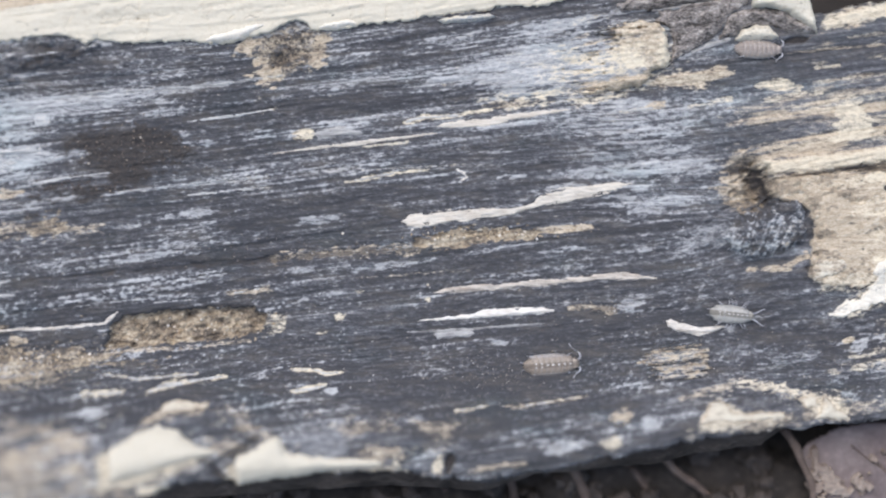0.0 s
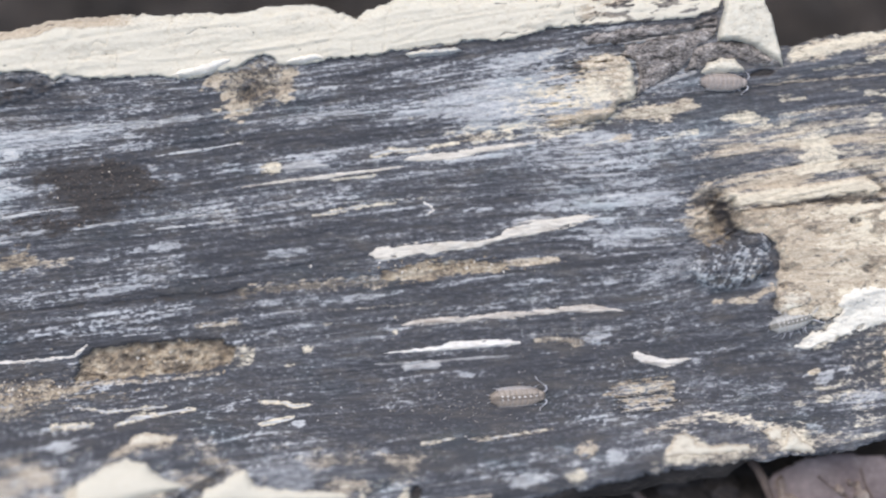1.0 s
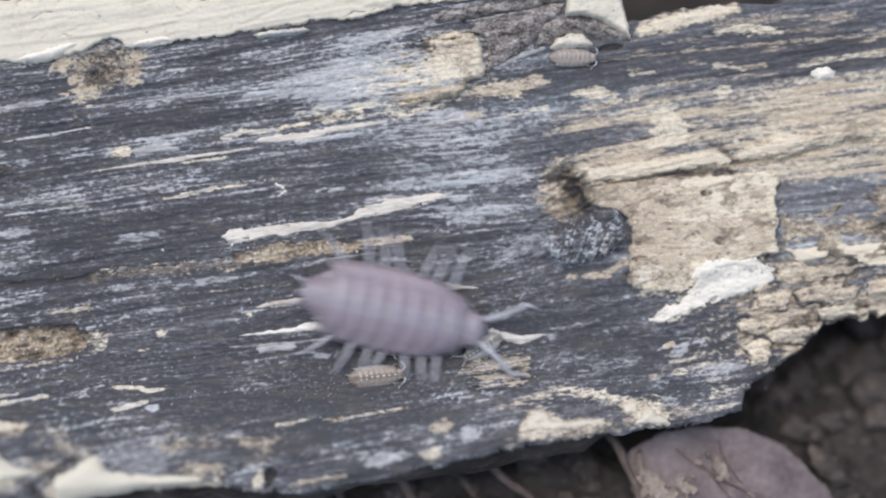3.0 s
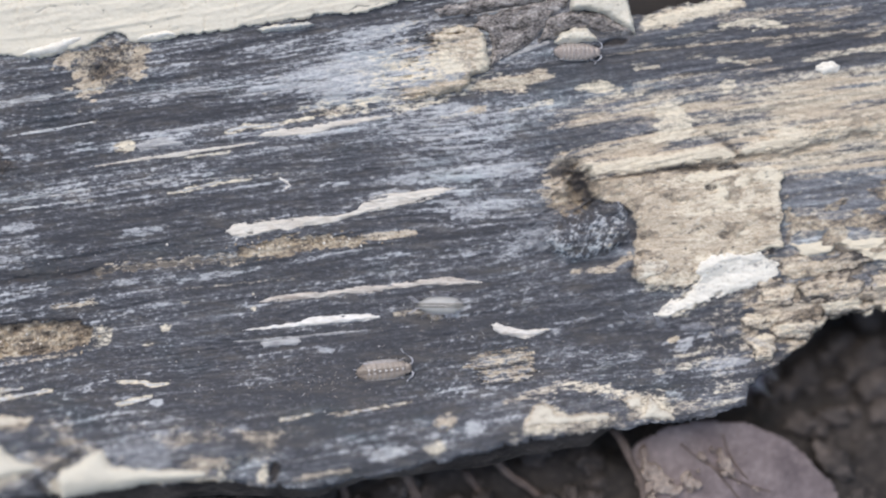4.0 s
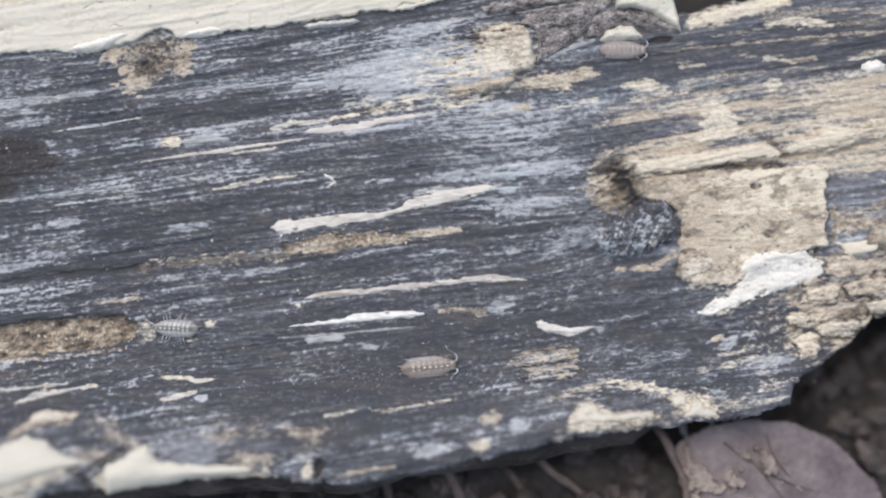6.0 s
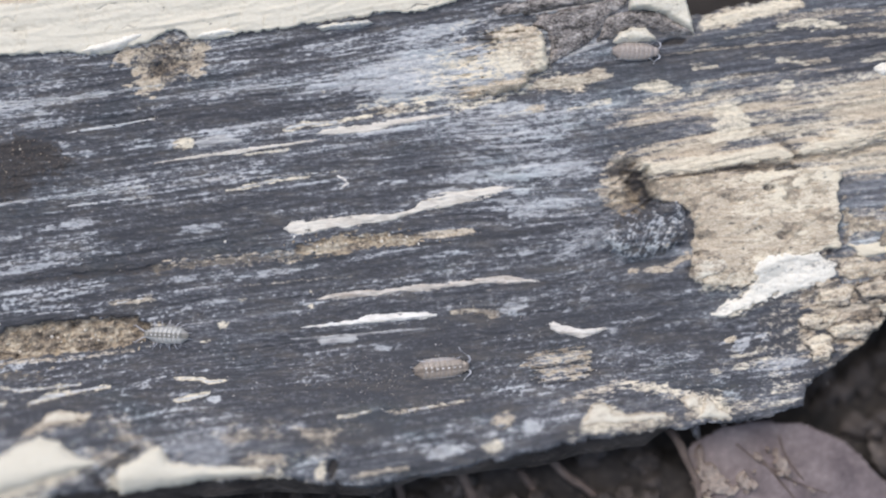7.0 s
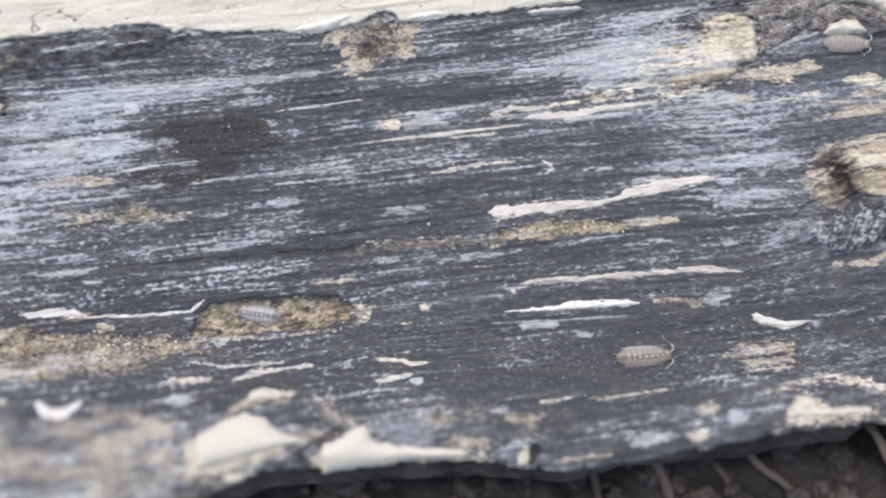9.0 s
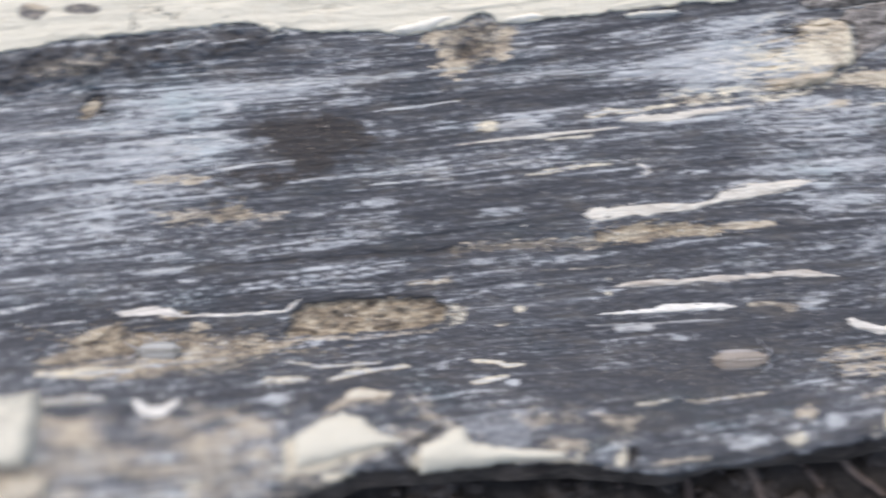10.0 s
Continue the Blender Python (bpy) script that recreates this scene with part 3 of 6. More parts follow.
for gx0, gy0, gx1, gy1 in ((232, 560, 250, 604), (262, 558, 276, 578), (205, 575, 190, 600), (330, 560, 322, 584)):
    s, m = streak(soil, (gx0, gy0, 3), ((gx0 + gx1) / 2 + 3, (gy0 + gy1) / 2, 4), (gx1, gy1, 2), amount=0.55, ragged=0.8)
    H[s] -= 7 * m
piece(pale, (462, 552), (505, 556), (500, 586), (462, 596), amount=0.55, ragged=10, soft=6)
# thin shadow line along the gallery's upper edge, painted as colour
streak(soil, (205, 556, 2), (300, 548, 2), (400, 541, 3), (450, 542, 3), amount=0.6)
patch(frass, 60, 640, 190, 22, 0.55, 1.1, -3, 0.35, (60, 6))
patch(frass, 40, 676, 150, 10, 0.45, 1.1, -3, 0.35, (60, 5))
patch(tan, 35, 602, 18, 8, 0.85, 0.5)
patch(soil, -120, 596, 60, 10, 0.5, 0.9)
patch(frass, 0, 584, 40, 8, 0.7, 0.6)
patch(soil, 20, 622, 60, 7, 0.5, 0.9)
patch(pale, 215, 610, 8, 12, 0.5, 0.5, 0)
GRIT = fbm(GX / 8, GY / 7, 171, 2)
H += (9 * tan * smooth(1200, 1100, GX) * smooth(700, 680, GY) + 15 * frass) * (GRIT - 0.5) + 10 * frass * (fbm(GX / 28, GY / 16, 175, 3) - 0.5)
in_gallery = smooth(560, 480, GX) * smooth(520, 545, GY) * smooth(690, 650, GY)

# crumb patch, bore hole, stains and painted shade
s, m = piece(soil, (60, 352), (104, 326), (190, 318), (150, 284), (112, 252), (150, 230), (240, 216), (312, 212), (322, 240), (346, 270), (340, 300), (272, 310), (232, 340), (180, 356), (92, 366), amount=0.80, ragged=34, soft=26, wave=(30, 13))
H[s] += 6 * m * fbm(GX[s] / 9, GY[s] / 8, 181, 2)
piece(frass, (436, 88), (456, 56), (520, 40), (586, 54), (580, 112), (540, 124), (492, 140), (456, 126), amount=0.5, ragged=22, soft=18, wave=(16, 12))
s, m = piece(soil, (452, 66), (480, 58), (506, 42), (548, 42), (562, 60), (552, 80), (545, 116), (516, 124), (488, 108), (484, 80), amount=0.62, ragged=18, soft=14, wave=(12, 9))
H[s] += 10 * m * (fbm(GX[s] / 9, GY[s] / 8, 183, 2) - 0.5)
for bx, by, rx, ry in ((440, 80, 28, 16), (472, 126, 28, 20), (566, 70, 18, 17), (560, 104, 16, 15), (462, 106, 16, 12)):
    patch(tan, bx, by, rx, ry, 0.95, 0.8, -20, 0.5, (10, 8))
patch(frass, 514, 98, 26, 9, 0.7, 0.8, -15, 0.5, (10, 7))
s, m = patch(soil, 488, 106, 12, 14, 0.8, 0.6, -30, 0.35, (9, 8))
H[s] -= 12 * m
s, m = patch(soil, -160, 218, 27, 17, 0.75, 0.4, -50, 0.3)
H[s] -= 16 * m
patch(frass, -166, 222, 22, 13, 0.8, 0.5, -50)
patch(frass, 88, 402, 44, 22, 0.62, 0.9, 10, 0.6, (22, 9))
patch(tan, 110, 408, 60, 12, 0.55, 0.9, -4, 0.6, (40, 6))
patch(soil, 90, 410, 50, 12, 0.32, 1.1, -4, 0.5)
patch(tan, 18, 345, 26, 8, 0.7, 0.7)
patch(tan, 10, 408, 50, 14, 0.55, 1.1, -4, 0.4, (50, 5))
patch(pale, 110, 424, 40, 6, 0.5, 0.8)
patch(soil, 60, 396, 18, 20, 0.55, 0.8, 50)
patch(tan, -20, 344, 60, 9, 0.6, 0.9)
patch(pale, -40, 336, 50, 9, 0.6, 0.9)
s, m = streak(soil, (340, 470, 3), (430, 462, 6), (500, 458, 5), amount=0.5, ragged=1.2)
H[s] -= 6 * m
s, m = streak(tan, (480, 458, 7), (560, 450, 8), (640, 444, 8), (740, 438, 9), amount=0.55, ragged=1.1)
H[s] -= 5 * m
streak(soil, (490, 460, 4), (620, 446, 5), (740, 440, 5), (900, 424, 3), amount=0.55, ragged=1.3)
s, m = streak(frass, (740, 432, 8), (800, 424, 14), (870, 416, 11), (950, 410, 8), amount=0.85, ragged=1.0)
H[s] -= 6 * m
streak(pale, (780, 428, 8), (810, 418, 12), (865, 412, 9), (880, 410, 4), amount=0.62, ragged=1.1)
streak(tan, (955, 408, 6), (1000, 405, 7), (1050, 401, 5), amount=0.75, ragged=0.4)
streak(tan, (600, 495, 2), (700, 487, 3), (830, 478, 2), amount=0.4, ragged=1.4)
patch(pale, 77, 214, 13, 11, 1.0, 0.2, 0, 0.1)
patch(pale, 540, 236, 15, 9, 0.8, 0.4)
patch(tan, 536, 236, 18, 10, 0.7, 0.5)
patch(tan, 1165, 184, 26, 8, 0.8, 0.6)
patch(pale, 1040, 178, 30, 8, 0.55, 0.9)
piece(tan, (1142, 150), (1180, 132), (1241, 122), (1281, 115), (1301, 130), (1251, 148), (1190, 154), amount=0.8, ragged=10, soft=8)
piece(pale, (1170, 138), (1240, 130), (1300, 132), (1240, 148), (1180, 150), amount=0.5, ragged=14, soft=10)
patch(tone, 1000, 120, 140, 38, 1.0, 0.9, -6, 0.6, (60, 5))
patch(tan, 1070, 110, 60, 50, 0.7, 0.9, -6, 0.6, (50, 5))
patch(pale, 1020, 118, 140, 40, 0.95, 0.9, -6, 0.7, (60, 5))
patch(soil, 905, 150, 40, 10, 0.35, 0.9)
# shade on the wood between bark and block, painted in the soil colour
piece(soil, (888, 14), (989, 2), (1079, -10), (1170, -14), (1170, 16), (1155, 34), (1089, 44), (1040, 30), (938, 26), (888, 28), amount=0.34, ragged=18, soft=14, wave=(30, 9))
patch(tone, 990, 40, 100, 12, 0.8, 0.9, -8, 0.4, (24, 5))
patch(pale, 1020, 34, 60, 7, 0.5, 1.0, -8, 0.4, (24, 5))
patch(tone, 1120, 6, 60, 10, 0.6, 1.0, -8, 0.4, (14, 5))
# shadow in the crevice beside the bark flake, painted over a shallow dent
s, m = patch(soil, 1414, 68, 26, 7, 0.8, 0.4)
H[s] -= 10 * m
patch(pale, 1060, 165, 60, 10, 0.55, 0.9)
patch(tan, 930, 178, 60, 6, 0.55, 0.9)
# striped flake, loose flecks
patch(soil, 1190, 640, 60, 24, 0.4, 1.2, -4, 0.4)
streak(pale, (1220, 622, 4), (1255, 620, 3), amount=0.65)
for fx, fy, rx, ry in ((600, 562, 10, 8), (757, 531, 5, 4), (757, 504, 2.5, 2.5), (302, 194, 7, 5), (355, 194, 4, 3), (635, 515, 9, 3), (570, 590, 8, 2), (455, 170, 6, 9), (320, 236, 14, 9), (785, 148, 8, 5)):
    patch(pale, fx, fy, rx, ry, 0.66, 0.9, -5, 0.4, (9, 5))
patch(soil, 1075, 548, 26, 9, 0.45, 0.7)
streak(tan, (1010, 546, 5), (1050, 543, 6), (1090, 552, 6), amount=0.6)
patch(tone, 1115, 540, 26, 12, 0.7, 0.8)
patch(tone, 588, 689, 14, 6, 0.9, 0.8)
patch(tone, 1310, 620, 40, 9, 0.5, 1.3)
patch(tone, 1380, 642, 40, 9, 0.5, 1.3)
patch(tone, 885, 608, 18, 5, 0.75, 0.5)

# bare fibres along the grain: a bleached line, and a lifted strip on it further down
STRIPS = []


def strip(*pts, amount=1.0, ragged=0.8):
    streak(pale, *pts, amount=amount, ragged=ragged)
    STRIPS.append(pts)

strip((0, 271, 6), (50, 269, 10), (90, 272, 5), amount=0.85)
strip((-335, 275, 4), (-200, 268, 7), (-60, 262, 6), amount=0.6, ragged=1.2)
strip((-335, 305, 5), (-250, 300, 4), amount=0.5)
strip((-100, 285, 5), (-20, 280, 8), (40, 292, 5), amount=0.6, ragged=1.2)
strip((0, 300, 6), (30, 298, 7), amount=0.6)
strip((60, 326, 4), (110, 316, 5), (200, 306, 3), amount=0.55)
strip((150, 166, 3), (245, 161, 6), (340, 155, 5), (400, 145, 5), (500, 131, 4), amount=0.75, ragged=0.9)
strip((330, 215, 3), (420, 202, 4), (490, 190, 3), amount=0.5, ragged=1.2)
strip((715, 215, 3), (745, 207, 6), (800, 203, 4), (870, 192, 3), amount=0.78)
strip((900, 190, 3), (960, 182, 4), (1010, 176, 3), amount=0.6)
strip((1100, 195, 3), (1160, 189, 4), amount=0.6)
strip((640, 258, 2), (720, 250, 3), amount=0.6)
strip((610, 322, 2), (660, 312, 5), (700, 305, 3), (760, 299, 2), amount=0.75)
strip((640, 300, 2), (820, 290, 2), amount=0.4)
strip((205, 340, 2), (300, 330, 4), (400, 320, 5), (470, 311, 4), amount=0.68)
strip((330, 345, 3), (480, 330, 4), amount=0.4, ragged=1.3)
strip((200, 404, 3), (245, 400, 4), amount=0.6)
strip((205, 464, 2), (270, 456, 3), amount=0.55)
strip((410, 520, 3), (450, 512, 4), (480, 516, 3), amount=0.5)
streak(tan, (400, 518, 4), (470, 512, 6), amount=0.6)
strip((270, 536, 1.5), (340, 530, 2), amount=0.55)
strip((0, 524, 5), (30, 521, 3), amount=0.6)
strip((160, 692, 5), (225, 690, 6), amount=0.75)
strip((190, 660, 3), (250, 668, 3), (350, 660, 4), amount=0.6)
strip((270, 690, 3), (300, 678, 5), (400, 665, 3), amount=0.68, ragged=1.2)
streak(tan, (190, 622, 4), (330, 616, 4), (440, 603, 4), amount=0.55)
strip((515, 653, 3), (560, 655, 4), (580, 662, 5), (605, 658, 2), amount=0.85)
strip((520, 690, 4), (545, 687, 5), (578, 680, 3), amount=0.8)
strip((805, 725, 3), (830, 720, 4), (862, 714, 2), amount=0.6)
streak(tan, (890, 716, 3), (950, 712, 5), (1035, 697, 3), amount=0.5, ragged=1.3)
strip((920, 716, 3), (960, 710, 4), (1035, 697, 2), amount=0.46, ragged=1.4)
strip((-232, 688, 4), (-150, 684, 8), (-65, 678, 5), amount=0.85)
strip((-215, 732, 4), (-160, 728, 9), (-110, 724, 5), amount=0.55)
strip((-82, 512, 2), (-40, 508, 5), (0, 502, 4), (22, 496, 2), amount=0.85)
strip((-330, 586, 3), (-280, 578, 6), (-230, 566, 3), amount=0.75)
strip((-270, 608, 3), (-160, 596, 3), amount=0.5)
strip((-75, 118, 4), (-5, 106, 8), (35, 99, 4), amount=0.7)
strip((50, 105, 3), (110, 94, 4), amount=0.55)
for fx, fy, fl in ((1245, 300, 60), (1190, 265, 50), (1110, 292, 70), (905, 312, 30), (860, 268, 40), (1000, 330, 40), (100, 355, 60), (330, 380, 50), (560, 388, 44), (530, 476, 30), (690, 470, 60), (250, 455, 60), (1150, 370, 40), (1010, 215, 30)):
    patch(tone, fx, fy, fl, 6, 0.66, 0.9)
# long dark furrows along the grain
furrow_rng = random.Random(77)
for n in range(16):
    x0, y0, run = furrow_rng.uniform(-320, 800), furrow_rng.uniform(300, 640), furrow_rng.uniform(200, 520)
    half = furrow_rng.uniform(1.2, 3.0)
    s, m = streak(soil, (x0, y0, half * 0.5), (x0 + run * 0.5, y0 - 0.06 * run, half), (x0 + run, y0 - 0.125 * run, half * 0.5), amount=furrow_rng.uniform(0.3, 0.5), ragged=1.2, seed=200 + n)
    H[s] -= 4 * m
s, m = streak(soil, (40, 496, 2), (180, 484, 4), (330, 472, 5), (480, 460, 5), amount=0.5, ragged=1.1)
H[s] -= 6 * m
# scaly flecks near the front corner
for n in range(16):
    patch(tone, furrow_rng.uniform(1290, 1570), furrow_rng.uniform(560, 700), furrow_rng.uniform(12, 36), furrow_rng.uniform(3, 8), furrow_rng.uniform(0.45, 0.75), 1.3, -8, 0.4, (12, 5), 240 + n)
# mauve-brown crust between bark and bare face at the left
crust = np.zeros_like(GX)
piece(crust, (-345, 140), (-195, 108), (-5, 88), (115, 74), (170, 84), (60, 128), (-60, 150), (-200, 178), (-345, 212), ragged=20, soft=12, wave=(30, 14))
lumps = fbm(GX / 18, GY / 11, 193, 3)
H = H + crust * (10 + 24 * (lumps - 0.5))
tone = tone * (1 - 0.7 * crust) + 0.7 * crust * (0.28 + 0.9 * (lumps - 0.5))
soil = np.maximum(soil, crust * np.clip(0.50 + 1.3 * (fbm(GX / 26, GY / 12, 195, 3) - 0.5), 0, 0.6))
pale = np.maximum(pale, crust * smooth(0.56, 0.72, fbm(GX / 16, GY / 8, 197, 3)) * 0.42)
patch(tan, -190, 150, 90, 14, 0.5, 1.1, -10)
patch(pale, -110, 150, 50, 8, 0.5, 1.2, -14)

# pale blocks of sapwood on the front lip
for outline, up in ((((190, 798), (226, 776), (270, 750), (300, 757), (340, 782), (390, 800), (350, 822), (290, 838), (240, 852), (196, 856)), 8),
                    (((404, 842), (410, 806), (450, 786), (490, 768), (505, 792), (540, 806), (600, 808), (660, 812), (700, 824), (600, 829), (500, 844)), 8),
                    (((1222, 764), (1238, 722), (1262, 706), (1292, 716), (1316, 730), (1400, 728), (1402, 742), (1292, 756)), 5),
                    (((1404, 704), (1440, 696), (1482, 700), (1512, 728), (1490, 746), (1430, 746)), 5)):
    s, m = piece(pale, *outline, amount=0.6, ragged=12, soft=15, wave=(34, 22))
    piece(tan, *outline, amount=0.55, ragged=12, soft=15, seed=9)
piece(tan, (262, 738), (290, 712), (350, 706), (368, 722), (310, 738), amount=0.66, ragged=12, soft=14)
piece(tan, (380, 720), (430, 715), (480, 745), (500, 765), (450, 780), (420, 740), amount=0.42, ragged=18, soft=14)
piece(tan, (724, 738), (760, 734), (815, 740), (800, 762), (788, 772), (740, 756), amount=0.5, ragged=14, soft=14)
patch(tan, 675, 795, 36, 14, 0.55, 0.8)
streak(tan, (560, 822, 5), (640, 816, 6), (700, 826, 5), amount=0.7)
streak(pale, (700, 800, 4), (708, 828, 6), (745, 838, 5), amount=0.6)
patch(pale, 776, 816, 9, 15, 0.75, 0.5, 20)
streak(tan, (830, 824, 4), (880, 816, 5), (925, 812, 4), amount=0.6)
piece(pale, (1056, 772), (1085, 760), (1102, 776), (1080, 795), (1062, 790), amount=0.62, ragged=8, soft=6)
patch(tan, 1100, 730, 20, 11, 0.6, 0.8)
streak(tone, (1180, 706, 6), (1240, 690, 9), (1300, 676, 12), (1360, 682, 10), (1430, 704, 8), amount=0.5, ragged=1.2)
streak(tan, (1200, 702, 5), (1260, 686, 8), (1310, 676, 10), (1370, 684, 9), (1440, 706, 8), amount=0.55, ragged=1.2)
streak(pale, (1290, 678, 6), (1350, 680, 8), (1420, 698, 8), (1460, 716, 5), amount=0.5, ragged=1.0)
patch(pale, 300, 850, 34, 8, 0.8)
patch(tan, 110, 785, 60, 12, 0.6, 0.9)
patch(tone, 570, 776, 64, 28, 0.66, 0.7)
patch(tone, 180, 722, 28, 9, 0.95, 0.8)
patch(tone, 990, 785, 40, 14, 0.85, 0.9)
patch(tone, 1142, 744, 16, 12, 0.85, 0.8)
patch(tone, 1340, 712, 30, 12, 0.42, 0.4)
# dark gap between the two blocks, its shade painted through the soil mask
s, m = streak(soil, (320, 770, 8), (352, 782, 12), (384, 806, 10), (400, 826, 10), amount=0.6, ragged=0.6)
s, m = streak(soil, (400, 815, 12), (420, 796, 9), (462, 770, 6), amount=0.62, ragged=0.6)
H[s] -= 15 * m
# bluish-white glint in the gap, painted as a lighter spot
patch(tone, 406, 818, 8, 12, 1.0, 0.2)
s, m = patch(soil, 795, 812, 9, 15, 0.8, 0.3, 15)
H[s] -= 16 * m
patch(soil, 182, 782, 8, 26, 0.5, 0.5, 0)
rot = fbm(GX / 12, GY / 7, 191, 3)
soil = np.maximum(soil, np.clip(tan, 0, 1) * smooth(0.52, 0.74, rot) * 0.55 * smooth(1250, 1150, GX) * smooth(720, 690, GY) * (1 - in_gallery))
bleach = np.maximum(smooth(520, 380, GX) * smooth(650, 620, GY), smooth(800, 840, GX) * smooth(1140, 880, GX) * smooth(175, 150, GY))
tone = np.maximum(tone, bleach * pale * 0.95)
pale *= 1 - 0.75 * bleach
tone = np.clip(tone, 0, 1)
fuzz = np.clip(0.5 * smooth(1180, 1450, GX) * smooth(520, 440, GY) + 0.25 * smooth(-50, -300, GX) + 0.5 * lip, 0, 0.66) * (1 - 0.5 * plate)

# outline of the face
YB = np.interp(XS, [-1000, -330, -50, 20, 190, 250, 330, 690, 780, 850, 1000, 1230, 1400, 1560, 1632, 1640, 1700, 1772, 1780, 1830, 1870, 1900, 1960, 2600],
               [900, 934, 922, 908, 894, 880, 842, 824, 838, 850, 818, 772, 756, 744, 722, 690, 652, 596, 560, 556, 545, 522, 500, 420])
YT = np.interp(XS, [-1000, -330, -4, 45, 122, 142, 289, 410, 598, 672, 700, 760, 1300, 1380, 1430, 1470, 1520, 1600, 1700, 1900, 2600], [-40, 26, 12, 8, -6, -16, -26, -32, -46, -28, -36, -60, -60, -60, 22, 16, 6, -4, -8, -24, -90])
ragged = 14 * (fbm(GX / 26, GY / 26, 201, 3) - 0.5) + 8 * (fbm(GX / 9, GY / 9, 205, 2) - 0.5)
INSIDE = np.minimum(YB[None, :] - GY, GY - YT[None, :]) + ragged
INSIDE = np.minimum(INSIDE, np.minimum(GX + 980, 2560 - GX))
H = H - 14 * np.exp(-np.clip(INSIDE, 0, None) / 7)
FACE = H.copy()
W_FACE = np.where(INSIDE > 0, H, H - 45)


def height(x, y):
    """The face's height over the plan at a place, or at arrays of places."""
    i = np.clip(np.searchsorted(XS, x) - 1, 0, len(XS) - 2)
    j = np.clip(np.searchsorted(YS, y) - 1, 0, len(YS) - 2)
    fx, fy = np.clip((x - XS[i]) / (XS[i + 1] - XS[i]), 0, 1), np.clip((y - YS[j]) / (YS[j + 1] - YS[j]), 0, 1)
    return (FACE[j, i] * (1 - fx) + FACE[j, i + 1] * fx) * (1 - fy) + (FACE[j + 1, i] * (1 - fx) + FACE[j + 1, i + 1] * fx) * fy


log = tagged(new("rotten_log"), "split weathered grey log with cream bark on dark soil", "log")
log.matrix_world = L
solid = INSIDE > 0
keep = solid[1:, 1:] | solid[1:, :-1] | solid[:-1, 1:] | solid[:-1, :-1]
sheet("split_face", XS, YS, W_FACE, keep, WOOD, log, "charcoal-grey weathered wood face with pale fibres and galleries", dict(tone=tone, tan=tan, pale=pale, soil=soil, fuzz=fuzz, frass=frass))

# the body of the log under the face: thin along the front lip, thick behind
cx = np.arange(-990, 2560, 15.0)
cv = np.linspace(0, 1, 50)
bm = bmesh.new()
yb, yt = np.interp(cx, XS, YB) + np.interp(cx, [-400, 100, 250, 700, 950, 1150, 1350, 1420], [-16, -10, 36, 34, 8, 34, 30, -16]), np.interp(cx, XS, YT) + 16
rows_top, rows_low = [], []
sin_l, cos_l = math.sin(radians(LEAN_BACK)), math.cos(radians(LEAN_BACK))
for x, y0, y1 in zip(cx, yt, yb):
    ys = y0 + (y1 - y0) * cv
    top = height(x, np.minimum(ys, np.interp(x, XS, YB) - 20)) - 30 - np.clip(ys - np.interp(x, XS, YB) + 20, 0, None) * 0.8
    soil_w = -(RISE + (441 - ys) * sin_l) / cos_l - 12
    hollow = np.interp(x, [1250, 1360, 1660], [1.0, 0.2, 0.2])
    low = np.maximum(top - 14 - 1.0 * np.clip(y1 - ys - 180 * (hollow < 0.9), 0, None) ** 1.05 - hollow * np.clip(y1 - ys, 0, 180 * (hollow < 0.9)), soil_w)
    low = np.minimum(low, top - 4)
    rows_top.append([bm.verts.new(((x - 784) * U, (441 - y) * U, w * U)) for y, w in zip(ys, top)])
    rows_low.append([bm.verts.new(((x - 784) * U, (441 - y) * U, w * U)) for y, w in zip(ys, low)])
    for v in rows_top[-1]:
        v.co.z += 22 * U * noise.noise(Vector((v.co.x / U / 60, v.co.y / U / 14, 0.0)))
for rows, flip in ((rows_top, False), (rows_low, True)):
    for a, b in zip(rows, rows[1:]):
        for k in range(len(a) - 1):
            q = (a[k], a[k + 1], b[k + 1], b[k])
            bm.faces.new(q[::-1] if flip else q)
for k in (0, -1):
    for a, b, c, d in zip(rows_top, rows_top[1:], rows_low[1:], rows_low):
        bm.faces.new((a[k], b[k], c[k], d[k]))
    for p in range(len(cv) - 1):
        bm.faces.new((rows_top[k][p], rows_top[k][p + 1], rows_low[k][p + 1], rows_low[k][p]))
bmesh.ops.recalc_face_normals(bm, faces=bm.faces)
part("log_body", bm, CORE, log, "dark rotten wood underneath")


def raised(name, x0, x1, y0, y1, step, inside, top, label, masks, sink=8, parent=log, material=None, bed=0):
    """A piece that lies on the face: a relief with its own ragged outline; bed evens out the face below it."""
    xs, ys = np.arange(x0, x1, step), np.arange(y0, y1, step)
    gx, gy = np.meshgrid(xs, ys)
    d = inside(gx, gy)
    base = np.mean([height(gx + a * bed, gy + b * bed) for a in (-1, 0, 1) for b in (-1, 0, 1)], 0) if bed else height(gx, gy)
    w = np.where(d > 0, base + top(gx, gy, d), base - sink)
    on = d > 0
    kept_cells = on[1:, 1:] | on[1:, :-1] | on[:-1, 1:] | on[:-1, :-1]
    return sheet(name, xs, ys, w, kept_cells, material or (BARK if "bark" in name or "sapwood" in name else WOOD), parent, label, {k: np.broadcast_to(v, gx.shape) if np.isscalar(v) else v for k, v in masks(gx, gy, d).items()})


